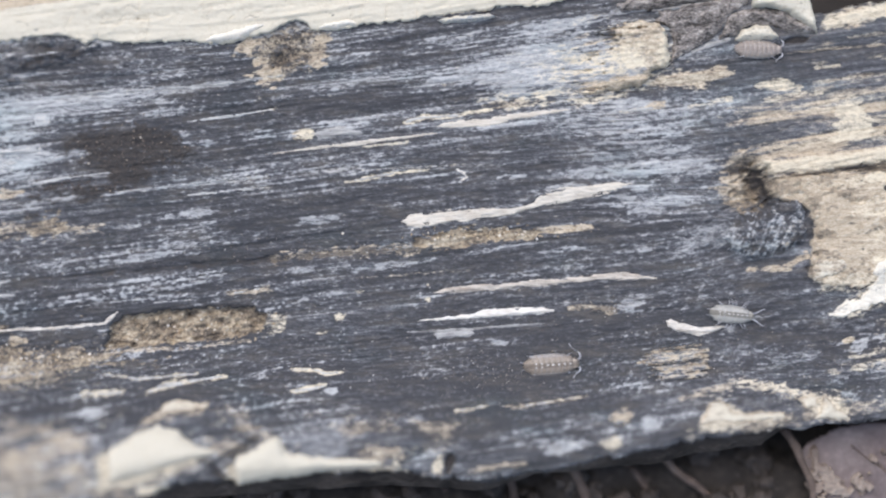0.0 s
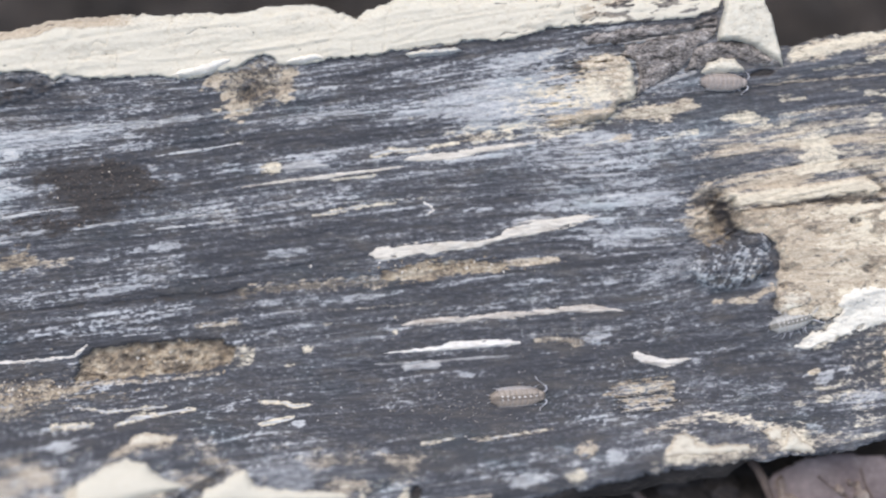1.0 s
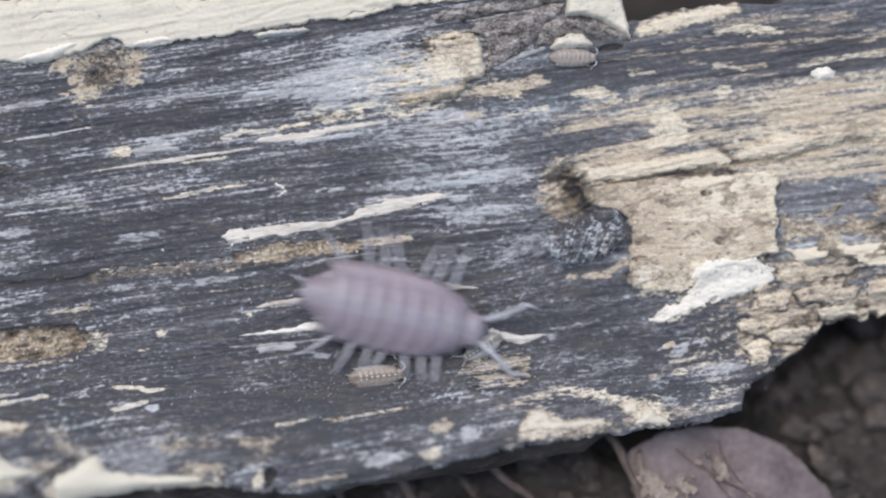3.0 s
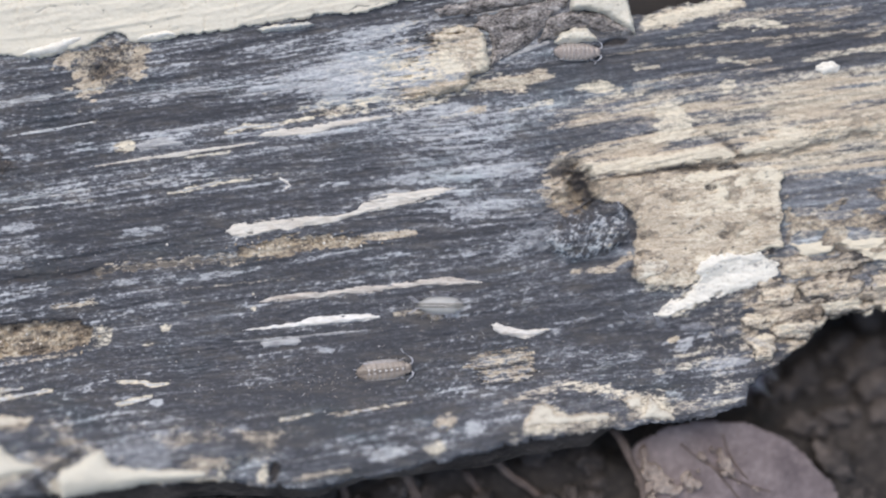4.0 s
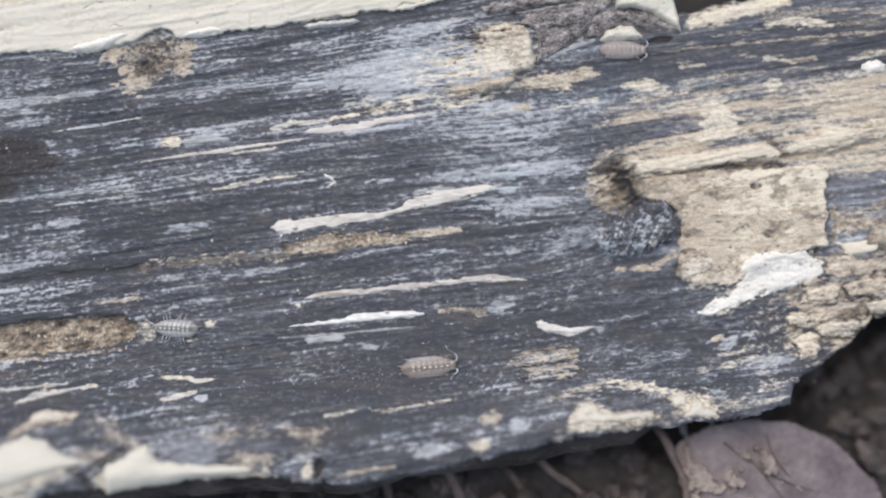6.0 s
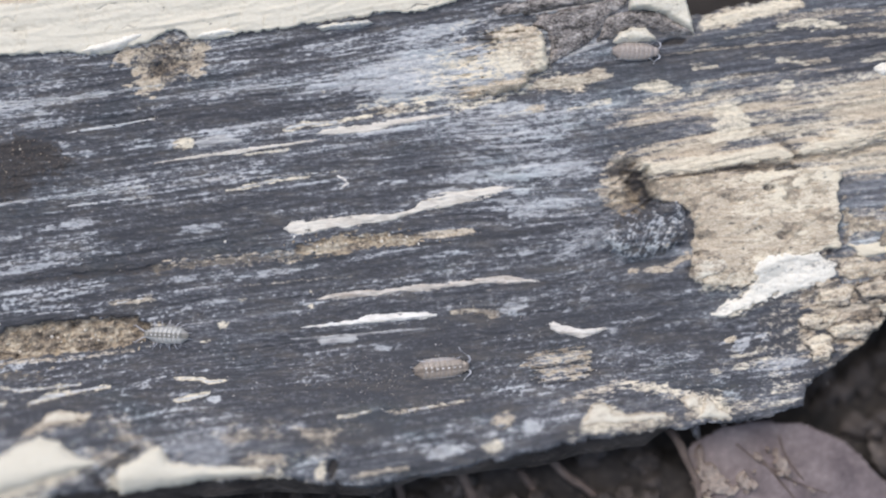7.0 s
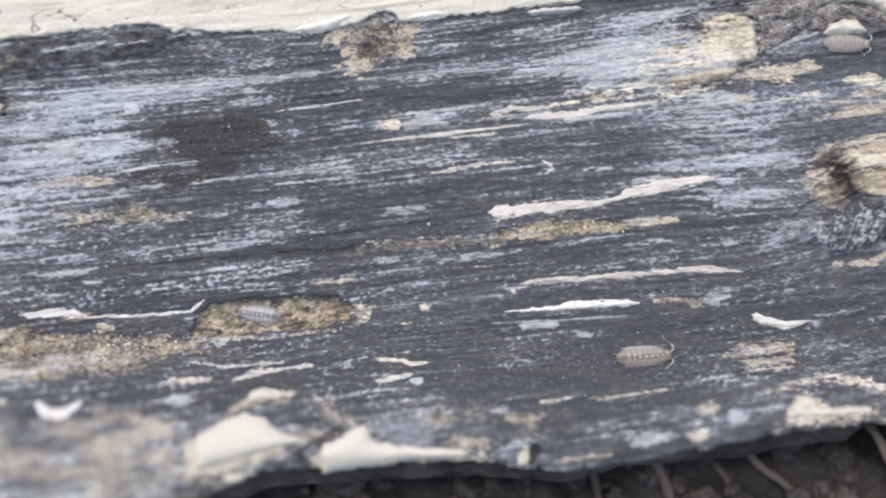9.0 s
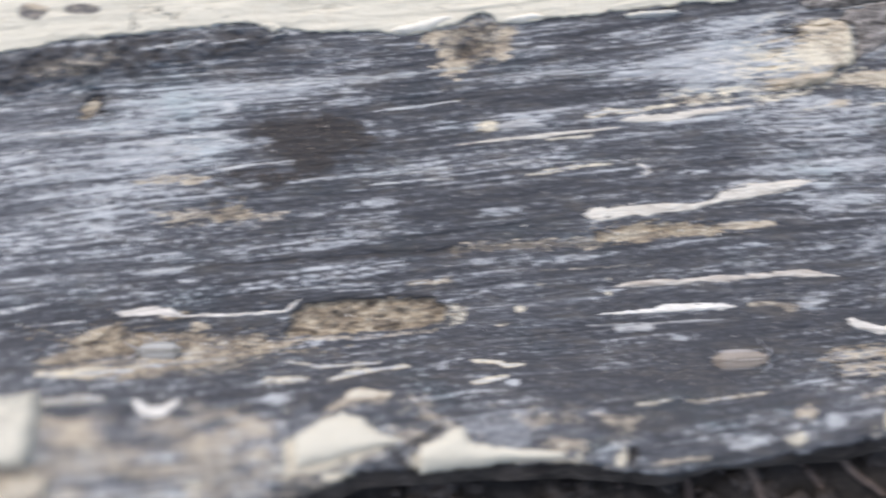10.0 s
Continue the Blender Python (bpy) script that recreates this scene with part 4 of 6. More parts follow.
# cream bark along the back edge
def bark_inside(x, y):
    low = np.interp(x, [-1000, -335, -275, -195, -152, -56, -5, 39, 54, 126, 145, 156, 170, 219, 337, 397, 426, 445, 476, 492, 506, 520, 541, 548, 607, 635, 705, 755, 806, 866, 876, 956, 996, 1047, 1079, 1170, 1290, 1345],
                    [180, 131, 121, 103, 99, 87, 78, 76, 68, 67, 74, 84, 70, 78, 74, 77, 70, 64, 57, 46, 40, 36, 38, 52, 50, 42, 36, 29, 19, 16, 8, 10, 1, -13, -14, -20, -28, -45])
    high = np.interp(x, [-1000, -330, -4, 45, 122, 142, 289, 361, 410, 449, 538, 598, 638, 672, 690, 708, 760, 900, 1345], [-60, 16, 2, -3, -17, -27, -37, -36, -42, -40, -53, -57, -51, -36, -30, -47, -66, -78, -90])
    rag = 8 * (fbm(x / 24, y / 24, 211, 3) - 0.5) + 5 * (fbm(x / 7, y / 7, 215, 2) - 0.5)
    return np.minimum(np.minimum(low - y, y - high), 1340 - x - 0.3 * (y + 60)) + rag


def bark_rift(x, y, d):
    """Fine cracks that run along the bark's edge and part off small plates."""
    line = d - 18 - 90 * (fbm(x / 90, y / 120, 245, 3) - 0.45)
    return np.exp(-(line / 1.4) ** 2) * smooth(0.50, 0.62, fbm(x / 70, y / 70, 247, 2))


def bark_top(x, y, d):
    crack = np.abs(fbm(x / 80, y / 140, 221, 3) - 0.42)
    return 2 + 5 * smooth(-1, 1.5, d) + 3 * (fbm(x / 60, y / 26, 223, 3) - 0.5) + 3 * fbm(x / 90, y / 50, 225, 3) + 0.7 * fbm(x / 10, y / 10, 227, 2) - 2 * np.exp(-d / 3) - 3 * smooth(0.006, 0.0, crack) - 1.5 * bark_rift(x, y, d)


def bark_masks(x, y, d):
    crack = np.abs(fbm(x / 80, y / 140, 221, 3) - 0.42)
    back = np.interp(x, [-1000, -4, 45, 122, 142, 289, 410, 600], [20, 2, -3, -17, -27, -37, -42, -57])
    aged = smooth(330, 180, x) * smooth(26, 12, y - back + 16 * (fbm(x / 60, y / 30, 232, 2) - 0.5))
    stain = smooth(0.48, 0.66, fbm(x / 80, y / 40, 231, 3)) + aged
    dots = smooth(0.81, 0.85, fbm(x / 9, y / 5, 235, 2))
    grey = smooth(16, 4, d + 16 * (fbm(x / 20, y / 8, 237, 2) - 0.5)) * smooth(0.5, 0.6, fbm(x / 50, y / 10, 239, 2))
    smudge = 0.5 * (fbm(x / 14, y / 9, 241, 3) - 0.5)
    blot = smooth(1.1, 0.8, np.minimum(np.hypot((x + 265) / 26, (y - 56) / 15), np.hypot((x + 178) / 32, (y - 50) / 10)) + smudge)
    ends = smooth(1060, 1110, x) * smooth(0.44, 0.60, fbm(x / 40, (y + 0.2 * x) / 9, 249, 3))
    return dict(tone=0.35, tan=np.clip(0.45 + 0.4 * stain, 0, 1), pale=np.clip(0.95 - 0.22 * stain - 0.05 * grey - blot - 0.75 * aged - 0.55 * ends, 0, 1.4), fuzz=0.55, soil=np.clip(0.45 * ends + 0.42 * smooth(0.008, 0.001, crack) + 0.4 * dots + 0.66 * bark_rift(x, y, d), 0, 0.8))


raised("bark_slab", -1000, 1360, -110, 190, 2.5, bark_inside, bark_top, "cream chalky bark with fine cracks", bark_masks, 20)


def oval(cx0, cy0, rx, ry, turn=0.0, rag=0.3, seed=301, wave=22.0, power=2.0):
    """The inside of a ragged oval, or of a rounded block for a higher power."""
    c, q = math.cos(radians(turn)), math.sin(radians(turn))

    def inside(x, y):
        dx, dy = x - cx0, y - cy0
        a, b = np.abs(dx * c + dy * q) / rx, np.abs(dy * c - dx * q) / ry
        return (1 - (a ** power + b ** power) ** (1 / power) + rag * 2 * (fbm(x / wave, y / wave, seed, 3) - 0.5)) * min(rx, ry)
    return inside


def rough_top(h, amp=3.0, wave=24.0, seed=401, edge=5.0):
    return lambda x, y, d: h * (1 - np.exp(-np.clip(d, 0, None) / edge)) + amp * (fbm(x / wave, y / (wave * 0.7), seed, 3) - 0.5)


def coat(tone_v=0.3, tan_v=0.0, pale_v=0.0, soil_v=0.0, seed=501, wave=18.0, spread=0.35):
    def masks(x, y, d):
        v = (fbm(x / wave, y / (wave * 0.6), seed, 3) - 0.5) * 2 * spread
        return dict(tone=tone_v + v, tan=np.clip(tan_v + v, 0, 1), pale=np.clip(pale_v + v, 0, 1) if pale_v else 0.0, soil=np.clip(soil_v - v, 0, 1) if soil_v else 0.0)
    return masks


def chip(name, label, thick, outline, masks, rag=6.0, wave=16.0, seed=0, edge=3.0, rough=4.0, step=2.0, stretch=1.0, material=None):
    """A loose or half-loose piece with its own broken outline, lying on the face."""
    px, py = zip(*outline)

    def inside(x, y):
        return edge_field(x, y, list(outline)) + 2 * rag * (fbm(x / (wave * stretch), (y + 0.1 * x) / wave, 801 + seed, 3) - 0.5) + 3 * (fbm(x / 5, y / 5, 831 + seed, 2) - 0.5)

    def top(x, y, d):
        return thick * (1 - np.exp(-np.clip(d, 0, None) / edge)) + rough * (fbm(x / (18 * stretch), (y + 0.1 * x) / 11, 861 + seed, 3) - 0.5) + 0.4 * rough * (fbm(x / 5, y / 4, 891 + seed, 2) - 0.5)
    return raised(name, min(px) - rag - 8, max(px) + rag + 8, min(py) - rag - 8, max(py) + rag + 8, step, inside, top, label, masks, 8, log, material, 9)


for n, outline in enumerate(([(352, 74), (372, 62), (397, 54), (446, 40), (480, 38), (466, 50), (448, 60), (428, 70), (392, 78)], [(551, 52), (570, 38), (615, 29), (636, 36), (632, 44), (590, 52)], [(770, 33), (805, 25), (866, 21), (885, 27), (855, 35), (785, 40)])):
    chip("bare_bast", "smooth white bare inner bark", 17, outline, coat(0.9, 0.1, 1.3 if n < 2 else 0.5, 0.0, 523, 30, 0.1 if n < 2 else 0.3), 2, 20, 70 + n, 4, 2, 2.0, 1.0, CHALK if n < 2 else BARK)


def block_masks(x, y, d):
    v, q = fbm(x / 34, (y + 0.1 * x) / 14, 511, 3) - 0.5, fbm(x / 8, y / 6, 513, 3) - 0.5
    strands = fbm(x / 60, (y + 0.12 * x) / 4.5, 516, 3) - 0.5
    body = smooth(-0.1, 0.5, (x - 1050 + 0.3 * (y - 60)) / 110 + 2.2 * strands)
    foot = smooth(128, 146, y + 0.12 * (x - 1080) + 20 * v)
    rim = smooth(1160, 1172, x + 20 * v)
    frost = smooth(70, 110, y) * (1 - foot) * smooth(1175, 1110, x + 60 * v)
    pit = smooth(1.1, 0.5, np.hypot((x - 1072 - 0.6 * (y - 62)) / 30, (y - 62) / 13) + 1.4 * (fbm(x / 10, y / 6, 515, 3) - 0.5))
    return dict(tone=np.clip(0.70 + 0.3 * frost + 1.1 * strands + 0.6 * q, 0, 1), tan=np.clip(body * (0.95 - 0.45 * frost + 0.3 * v) + 0.5 * foot * smooth(1000, 1050, x), 0, 1.2),
                pale=np.clip(0.8 * frost * (1 - body) * smooth(-0.3, 0.1, strands) + body * (0.36 + 0.3 * frost - 0.35 * foot + 0.9 * v + 0.5 * rim + 0.4 * q), 0, 1.1), soil=0.62 * pit * (1 - rim))


raised("bark_block", 880, 1210, 20, 180, 2.0, lambda x, y: edge_field(x, y, [(1010, 66), (1038, 58), (1078, 44), (1138, 34), (1168, 39), (1183, 59), (1189, 114), (1154, 126), (1146, 146), (1088, 158), (1038, 166), (1000, 158), (975, 120), (985, 90)]) + 14 * (fbm(x / 14, y / 9, 303, 3) - 0.5) - 60 * smooth(0, 60, 1068 - x - 0.5 * (y - 70) + 260 * (fbm(x / 60, (y + 0.12 * x) / 4.5, 516, 3) - 0.5)), lambda x, y, d: smooth(1000, 1120, x) * (22 * (1 - np.exp(-d / 4)) + 3 * fbm(x / 40, y / 20, 403, 3) + 3 * (fbm(x / 9, y / 6, 405, 3) - 0.5)), "tan block of rotten bark, whitened at one end", block_masks, material=WOOD)

def none(x, y, d):
    return {}


chip("bark_scale", "grey-brown flaking layered bark", 9, [(1159, 36), (1169, 18), (1230, 4), (1334, -14), (1326, 6), (1299, 20), (1289, 36), (1274, 56), (1239, 80), (1189, 110), (1193, 60), (1180, 44)], none, 5, 12, 1, 4, 6, 1.5, 1.0, FLAKY)
for n, outline in enumerate(([(1200, 100), (1200, 60), (1212, 40), (1240, 32), (1262, 42), (1258, 62), (1232, 82)],
                             [(1228, 32), (1250, 12), (1290, 6), (1306, 12), (1288, 32), (1268, 52), (1246, 44)],
                             [(1092, 4), (1138, -6), (1208, -14), (1278, -20), (1330, -24), (1330, -14), (1278, -4), (1217, 6), (1160, 14), (1100, 20)],
                             [(1166, 0), (1220, -8), (1290, -22), (1322, -34), (1334, -26), (1290, -12), (1220, 0)])):
    chip("bark_layer", "thin grey-brown layer of flaking bark", 8 + 3 * n, outline, none, 5, 12, 3 + n, 3, 5, 1.5, 1.0, FLAKY)
chip("bark_tip", "cream broken end of the bark", 24, [(1344, -65), (1338, -20), (1332, 13), (1357, 12), (1387, 18), (1417, 36), (1436, 50), (1453, 62), (1446, 25), (1434, -23), (1418, -63)], coat(0.3, 0.3, 0.95, 0.0, 505, 20, 0.2), 4, 22, 8, 3, 4)
chip("bark_flake", "grey-brown mottled flake of bark over a crevice", 13, [(1272, 68), (1284, 46), (1294, 24), (1334, 12), (1389, 14), (1420, 32), (1447, 44), (1447, 55), (1410, 57), (1385, 51), (1370, 43), (1334, 41), (1314, 50), (1297, 64)], none, 4, 14, 9, 6, 4, 1.5, 1.0, FLAKY)
chip("bark_dome", "cream rounded bark chip over a woodlouse", 18, [(1302, 71), (1306, 62), (1316, 51), (1336, 40), (1366, 42), (1381, 62), (1382, 67), (1366, 69), (1346, 69), (1321, 70)], coat(0.6, 0.55, 0.85, 0.0, 521, 14, 0.2), 3, 14, 10, 5, 4)
raised("sapwood_block", -420, -180, 670, 870, 2.5, lambda x, y: edge_field(x, y, [(-390, 724), (-277, 724), (-222, 712), (-208, 748), (-206, 812), (-222, 836), (-390, 840)]) + 6 * (fbm(x / 24, y / 20, 311, 3) - 0.5), rough_top(40, 5, 24), "cream sawn-looking sapwood block on the lip", coat(0.3, 0.5, 0.74, 0.0, 509, 30, 0.2))
raised("wood_chip", 1765, 1825, 100, 145, 1.5, oval(1794, 122, 23, 11, -6, 0.3, 313, 12), rough_top(9, 3, 8), "pale pinkish wood chip", coat(0.6, 0.2, 1.3, 0.0, 513, 10, 0.1), material=CHALK)
raised("wood_chip", 1490, 1530, 590, 620, 1.5, oval(1508, 603, 13, 6, -20, 0.3, 315, 9), rough_top(7, 2, 6), "small tan wood chip", coat(0.4, 0.8, 0.3, 0.0, 514, 8, 0.2))


def knot_masks(x, y, d):
    hatch = fbm((x + 0.5 * y) / 5, (y - 0.5 * x) / 15, 541, 3) - 0.5
    v, q = fbm(x / 22, y / 18, 543, 3) - 0.5, fbm(x / 5, y / 5, 545, 3) - 0.5
    side = smooth(1345, 1400, x) * smooth(380, 400, y) * smooth(450, 430, y)
    crown = smooth(392, 372, y + 0.2 * (x - 1390))
    lit = np.clip(0.45 + 1.6 * hatch + 1.2 * q, 0, 1) * (1 - crown)
    return dict(tone=np.clip(0.46 + 0.7 * v + 0.8 * hatch + 0.8 * q - 0.2 * crown, 0, 1), tan=0.12 * side, pale=np.clip(0.34 * lit * side + 0.9 * q - 0.12 - 0.3 * crown, 0, 0.7), soil=np.clip(0.2 - 0.8 * v - 0.9 * q + 0.15 * crown, 0, 0.5), frass=np.clip(side * (0.22 + 1.2 * v + 0.8 * q), 0, 0.6))


def knob_masks(x, y, d):
    v = fbm(x / 10, y / 8, 547, 3) - 0.5
    return dict(tone=np.clip(0.30 + 1.3 * v, 0, 1), tan=0.0, pale=np.clip(1.2 * v, 0, 0.5), soil=np.clip(0.1 - v, 0, 0.4))


chip("knot", "dark wrinkled knot with grey and olive crust", 16, [(1281, 420), (1296, 393), (1314, 377), (1341, 372), (1361, 366), (1375, 356), (1398, 353), (1418, 357), (1429, 376), (1433, 406), (1424, 432), (1395, 447), (1359, 458), (1323, 456), (1295, 441)], knot_masks, 7, 16, 60, 9, 13, 1.5)
chip("knot_rim", "dark raised rim of the knot", 24, [(1365, 374), (1377, 358), (1400, 354), (1420, 359), (1429, 376), (1425, 392), (1401, 389), (1381, 386)], knob_masks, 4, 12, 61, 6, 9, 1.5)


def sap_masks(x, y, d, dull=0.0):
    v = fbm(x / 34, y / 16, 535, 3) - 0.5
    return dict(tone=0.5 + v, tan=np.clip(0.8 + v, 0, 1), pale=np.clip(0.95 - dull + 0.5 * v - 0.3 * smooth(8, 1, d), 0, 1), soil=np.clip(-0.05 + 0.25 * smooth(5, 0, d) - 0.5 * v, 0, 0.3), fuzz=0.6)


for n, (thick, outline) in enumerate(((13, [(215, 783), (252, 758), (290, 741), (328, 750), (353, 773), (388, 784), (408, 788), (368, 798), (310, 814), (253, 828), (217, 837)]), (13, [(423, 813), (429, 797), (473, 774), (499, 764), (517, 790), (579, 800), (637, 801), (687, 808), (675, 817), (579, 825), (483, 840), (428, 847)]), (7, [(1227, 748), (1235, 728), (1248, 709), (1266, 702), (1282, 712), (1292, 727), (1341, 725), (1381, 724), (1388, 737), (1341, 740), (1272, 745)]), (6, [(1404, 703), (1426, 695), (1446, 702), (1443, 719), (1421, 723)]), (7, [(1433, 739), (1447, 718), (1457, 700), (1471, 714), (1500, 730), (1506, 744), (1475, 747)]),
                                      (6, [(289, 725), (300, 708), (336, 699), (377, 706), (375, 716), (327, 726)]))):
    chip("sapwood_chip", "cream weathered sapwood chip on the lip", thick, outline, (lambda x, y, d: sap_masks(x, y, d, 0.30)) if n > 1 else sap_masks, 4 if n < 2 else 7, 20, 40 + n, 6, 3, 2.0, 1.2, BARK)
chip("sapwood_chip", "yellowish sapwood end below a cream block", 16, [(-330, 864), (-274, 859), (-217, 850), (-181, 853), (-186, 889), (-234, 909), (-329, 915)], coat(0.4, 0.8, 0.35, 0.1, 537, 16, 0.3), 5, 18, 50, 5, 8)


def chalk_masks(x, y, d):
    v, crack = fbm(x / 30, (y + 0.3 * x) / 14, 525, 3) - 0.5, np.abs(fbm(x / 34, y / 16, 527, 3) - 0.5)
    return dict(tone=np.clip(0.75 + v, 0, 1), tan=np.clip(0.25 + v, 0, 0.6), pale=np.clip(0.84 + 0.7 * v, 0, 1), soil=np.clip(0.42 * smooth(0.02, 0.0, crack) - v, 0, 0.5), fuzz=0.35)


chip("white_crust", "white chalky crust under the bare plate", 4, [(1474, 557), (1508, 536), (1542, 517), (1550, 493), (1552, 471), (1576, 455), (1622, 446), (1667, 450), (1698, 474), (1703, 490), (1673, 505), (1630, 515), (1569, 532), (1523, 551), (1488, 560)], chalk_masks, 13, 13, 11, 3, 6, 2.0, 1.8, CHALK)


chip("white_crust", "thin whitish crust at the foot of the bare plate", 3, [(1440, 470), (1450, 457), (1492, 460), (1502, 474), (1480, 488), (1446, 496)], lambda x, y, d: dict(tone=0.6, tan=0.7, pale=np.clip(0.55 + 1.6 * (fbm(x / 16, y / 9, 529, 3) - 0.5), 0, 1), fuzz=0.3), 9, 12, 62, 3, 4, 2.0, 1.6, BARK)


def stub_masks(pale_v):
    def masks(x, y, d):
        v, q = fbm(x / 50, (y + 0.16 * x) / 12, 531, 3) - 0.5, fbm(x / 12, y / 9, 533, 3) - 0.5
        rim = smooth(9, 2, d + 6 * q)
        return dict(tone=np.clip(0.5 + v + q, 0, 1), tan=np.clip(0.78 + v, 0, 1), pale=np.clip(pale_v - 0.14 + 1.2 * v + 0.6 * q - 0.1 * rim, 0, 1), soil=np.clip(0.10 + 0.5 * rim - 0.9 * v - 0.9 * q, 0, 0.68))
    return masks


for n, (thick, pale_v, outline) in enumerate((
        (16, 0.66, [(1769, 542), (1802, 532), (1842, 534), (1867, 549), (1860, 567), (1831, 570), (1799, 576), (1781, 565)]),
        (18, 0.60, [(1681, 577), (1720, 568), (1760, 564), (1787, 573), (1780, 591), (1755, 605), (1719, 610), (1691, 603)]),
        (10, 0.58, [(1635, 558), (1670, 554), (1694, 563), (1691, 583), (1659, 586), (1637, 580)]),
        (12, 0.62, [(1644, 612), (1669, 597), (1695, 599), (1698, 626), (1678, 649), (1650, 646)]),
        (20, 0.22, [(1731, 505), (1772, 494), (1823, 489), (1853, 508), (1842, 533), (1802, 535), (1761, 546), (1736, 538)]),
        (14, 0.36, [(1697, 464), (1722, 455), (1773, 462), (1834, 449), (1864, 466), (1833, 488), (1762, 494), (1716, 500)]),
        (14, 0.40, [(1863, 498), (1914, 485), (1954, 495), (1944, 536), (1892, 562), (1867, 549)]),
        (9, 0.45, [(1661, 504), (1701, 497), (1729, 515), (1720, 545), (1680, 550), (1665, 529)]))):
    chip("wood_stub", "tan broken stub of rotten wood", 0.7 * thick, outline, stub_masks(pale_v), 13, 11, 12 + n, 8, 13, 2.0, 2.4)


# ---- lifted slivers of bare fibre ----
def sliver(label, thick, *pts, material=FIBRE, seed=1, name="sliver", fray=0.4, rag=0.9):
    """A flat, frayed strip of fibre that lies along the grain; points carry its half width."""
    px, py, pw = zip(*pts)
    r = max(pw) * 1.8 + 5

    def inside(x, y):
        d, w, a = line_field(x, y, pts)
        across = y + 0.12 * x
        w = w * (0.35 + 0.65 * smooth(0.0, 0.05, a) * smooth(1.0, 0.9, a))
        return w * (1.08 + rag * (fbm(x / 42, across / 4, 601 + seed, 3) - 0.5) - fray * smooth(0.56, 0.74, fbm(x / 26, across / 2.4, 641 + seed, 2))) - d + 2.6 * (fbm(x / 7, y / 4, 631 + seed, 2) - 0.5)

    def top(x, y, d):
        return 0.42 * thick * (1 - np.exp(-np.clip(d, 0, None) / 2)) + 1.6 * (fbm(x / 60, (y + 0.12 * x) / 2.4, 661 + seed, 2) - 0.5)
    return raised(name, min(px) - r, max(px) + r, min(py) - r, max(py) + r, 1.25, inside, top, label, lambda x, y, d: {}, 2.5, log, material)


sliver("cream sliver of bare fibre", 7, (712, 391, 9), (745, 388, 12), (830, 380, 10), (900, 374, 6), (948, 362, 4), (962, 352, 11), (1030, 339, 12), (1080, 331, 8), (1122, 323, 3), material=FIBRE_TAN, seed=1)
sliver("long thin cream sliver", 6, (768, 519, 3), (800, 514, 5), (850, 510, 6), (895, 507, 6), (915, 503, 3), (940, 502, 7), (1000, 498, 5), (1060, 491, 5), (1095, 489, 8), (1165, 493, 5), seed=2)
sliver("cream sliver of bare fibre", 6, (732, 569, 2), (840, 560, 4), (860, 555, 7), (900, 553, 6), (940, 552, 7), (980, 550, 7), material=FIBRE_CREAM, seed=3)
sliver("grey flat sliver", 2, (770, 594, 8), (805, 592, 9), (838, 590, 6), material=FIBRE_GREY, seed=4)
sliver("thin grey sliver", 2, (720, 589, 2), (800, 586, 3), (880, 579, 3), (980, 572, 2), material=FIBRE_GREY, seed=5)
sliver("curled cream shred of fibre", 11, (1184, 570, 7), (1205, 580, 8), (1240, 588, 8), (1284, 580, 4), material=FIBRE_CREAM, seed=6, name="curled_shred", fray=0.1, rag=0.4)
sliver("cream sliver of bare fibre", 4, (772, 222, 4), (835, 215, 7), (862, 217, 8), (900, 206, 7), (960, 198, 4), (1010, 192, 3), material=FIBRE_TAN, seed=7)
sliver("thin cream sliver", 3, (500, 267, 1.5), (560, 260, 2.5), (630, 252, 4), (700, 243, 3.5), (778, 233, 1.5), material=FIBRE_TAN, seed=8)
sliver("thin cream sliver", 2, (462, 273, 1), (520, 266, 2), (580, 259, 1.2), material=FIBRE_TAN, seed=15)
sliver("thin cream sliver", 4, (-112, 582, 4), (-60, 578, 9), (-20, 578, 8), (10, 584, 3), (90, 581, 3), (185, 572, 3), (208, 552, 4), seed=9)
sliver("pale grey crust along the grain", 2, (555, 238, 6), (600, 230, 10), (640, 234, 5), material=FIBRE_GREY, seed=10)
sliver("white shred on the lip", 8, (-60, 726, 4), (-38, 744, 9), (-8, 744, 8), (18, 724, 5), material=FIBRE_CREAM, seed=11, name="curled_shred", fray=0.1, rag=0.4)
sliver("pale thread of fibre", 4, (807, 298, 2), (822, 306, 2.5), (827, 312, 2), (815, 319, 1.5), seed=12, name="thread")
sliver("thin tan sliver", 4, (1296, 66, 3), (1259, 77, 4), (1226, 93, 3), material=FIBRE_GREY, seed=13)
sliver("thin tan edge of a bark layer", 8, (1150, 17, 2), (1218, 7, 3), (1278, -3, 3), (1333, -13, 2), seed=14)


for n, pts in enumerate(STRIPS):
    sliver("thin bleached strip of fibre", 2, *[(x, y, 0.55 * w) for x, y, w in pts], material=FIBRE_WHITE, seed=20 + n, fray=1.4, rag=2.0)


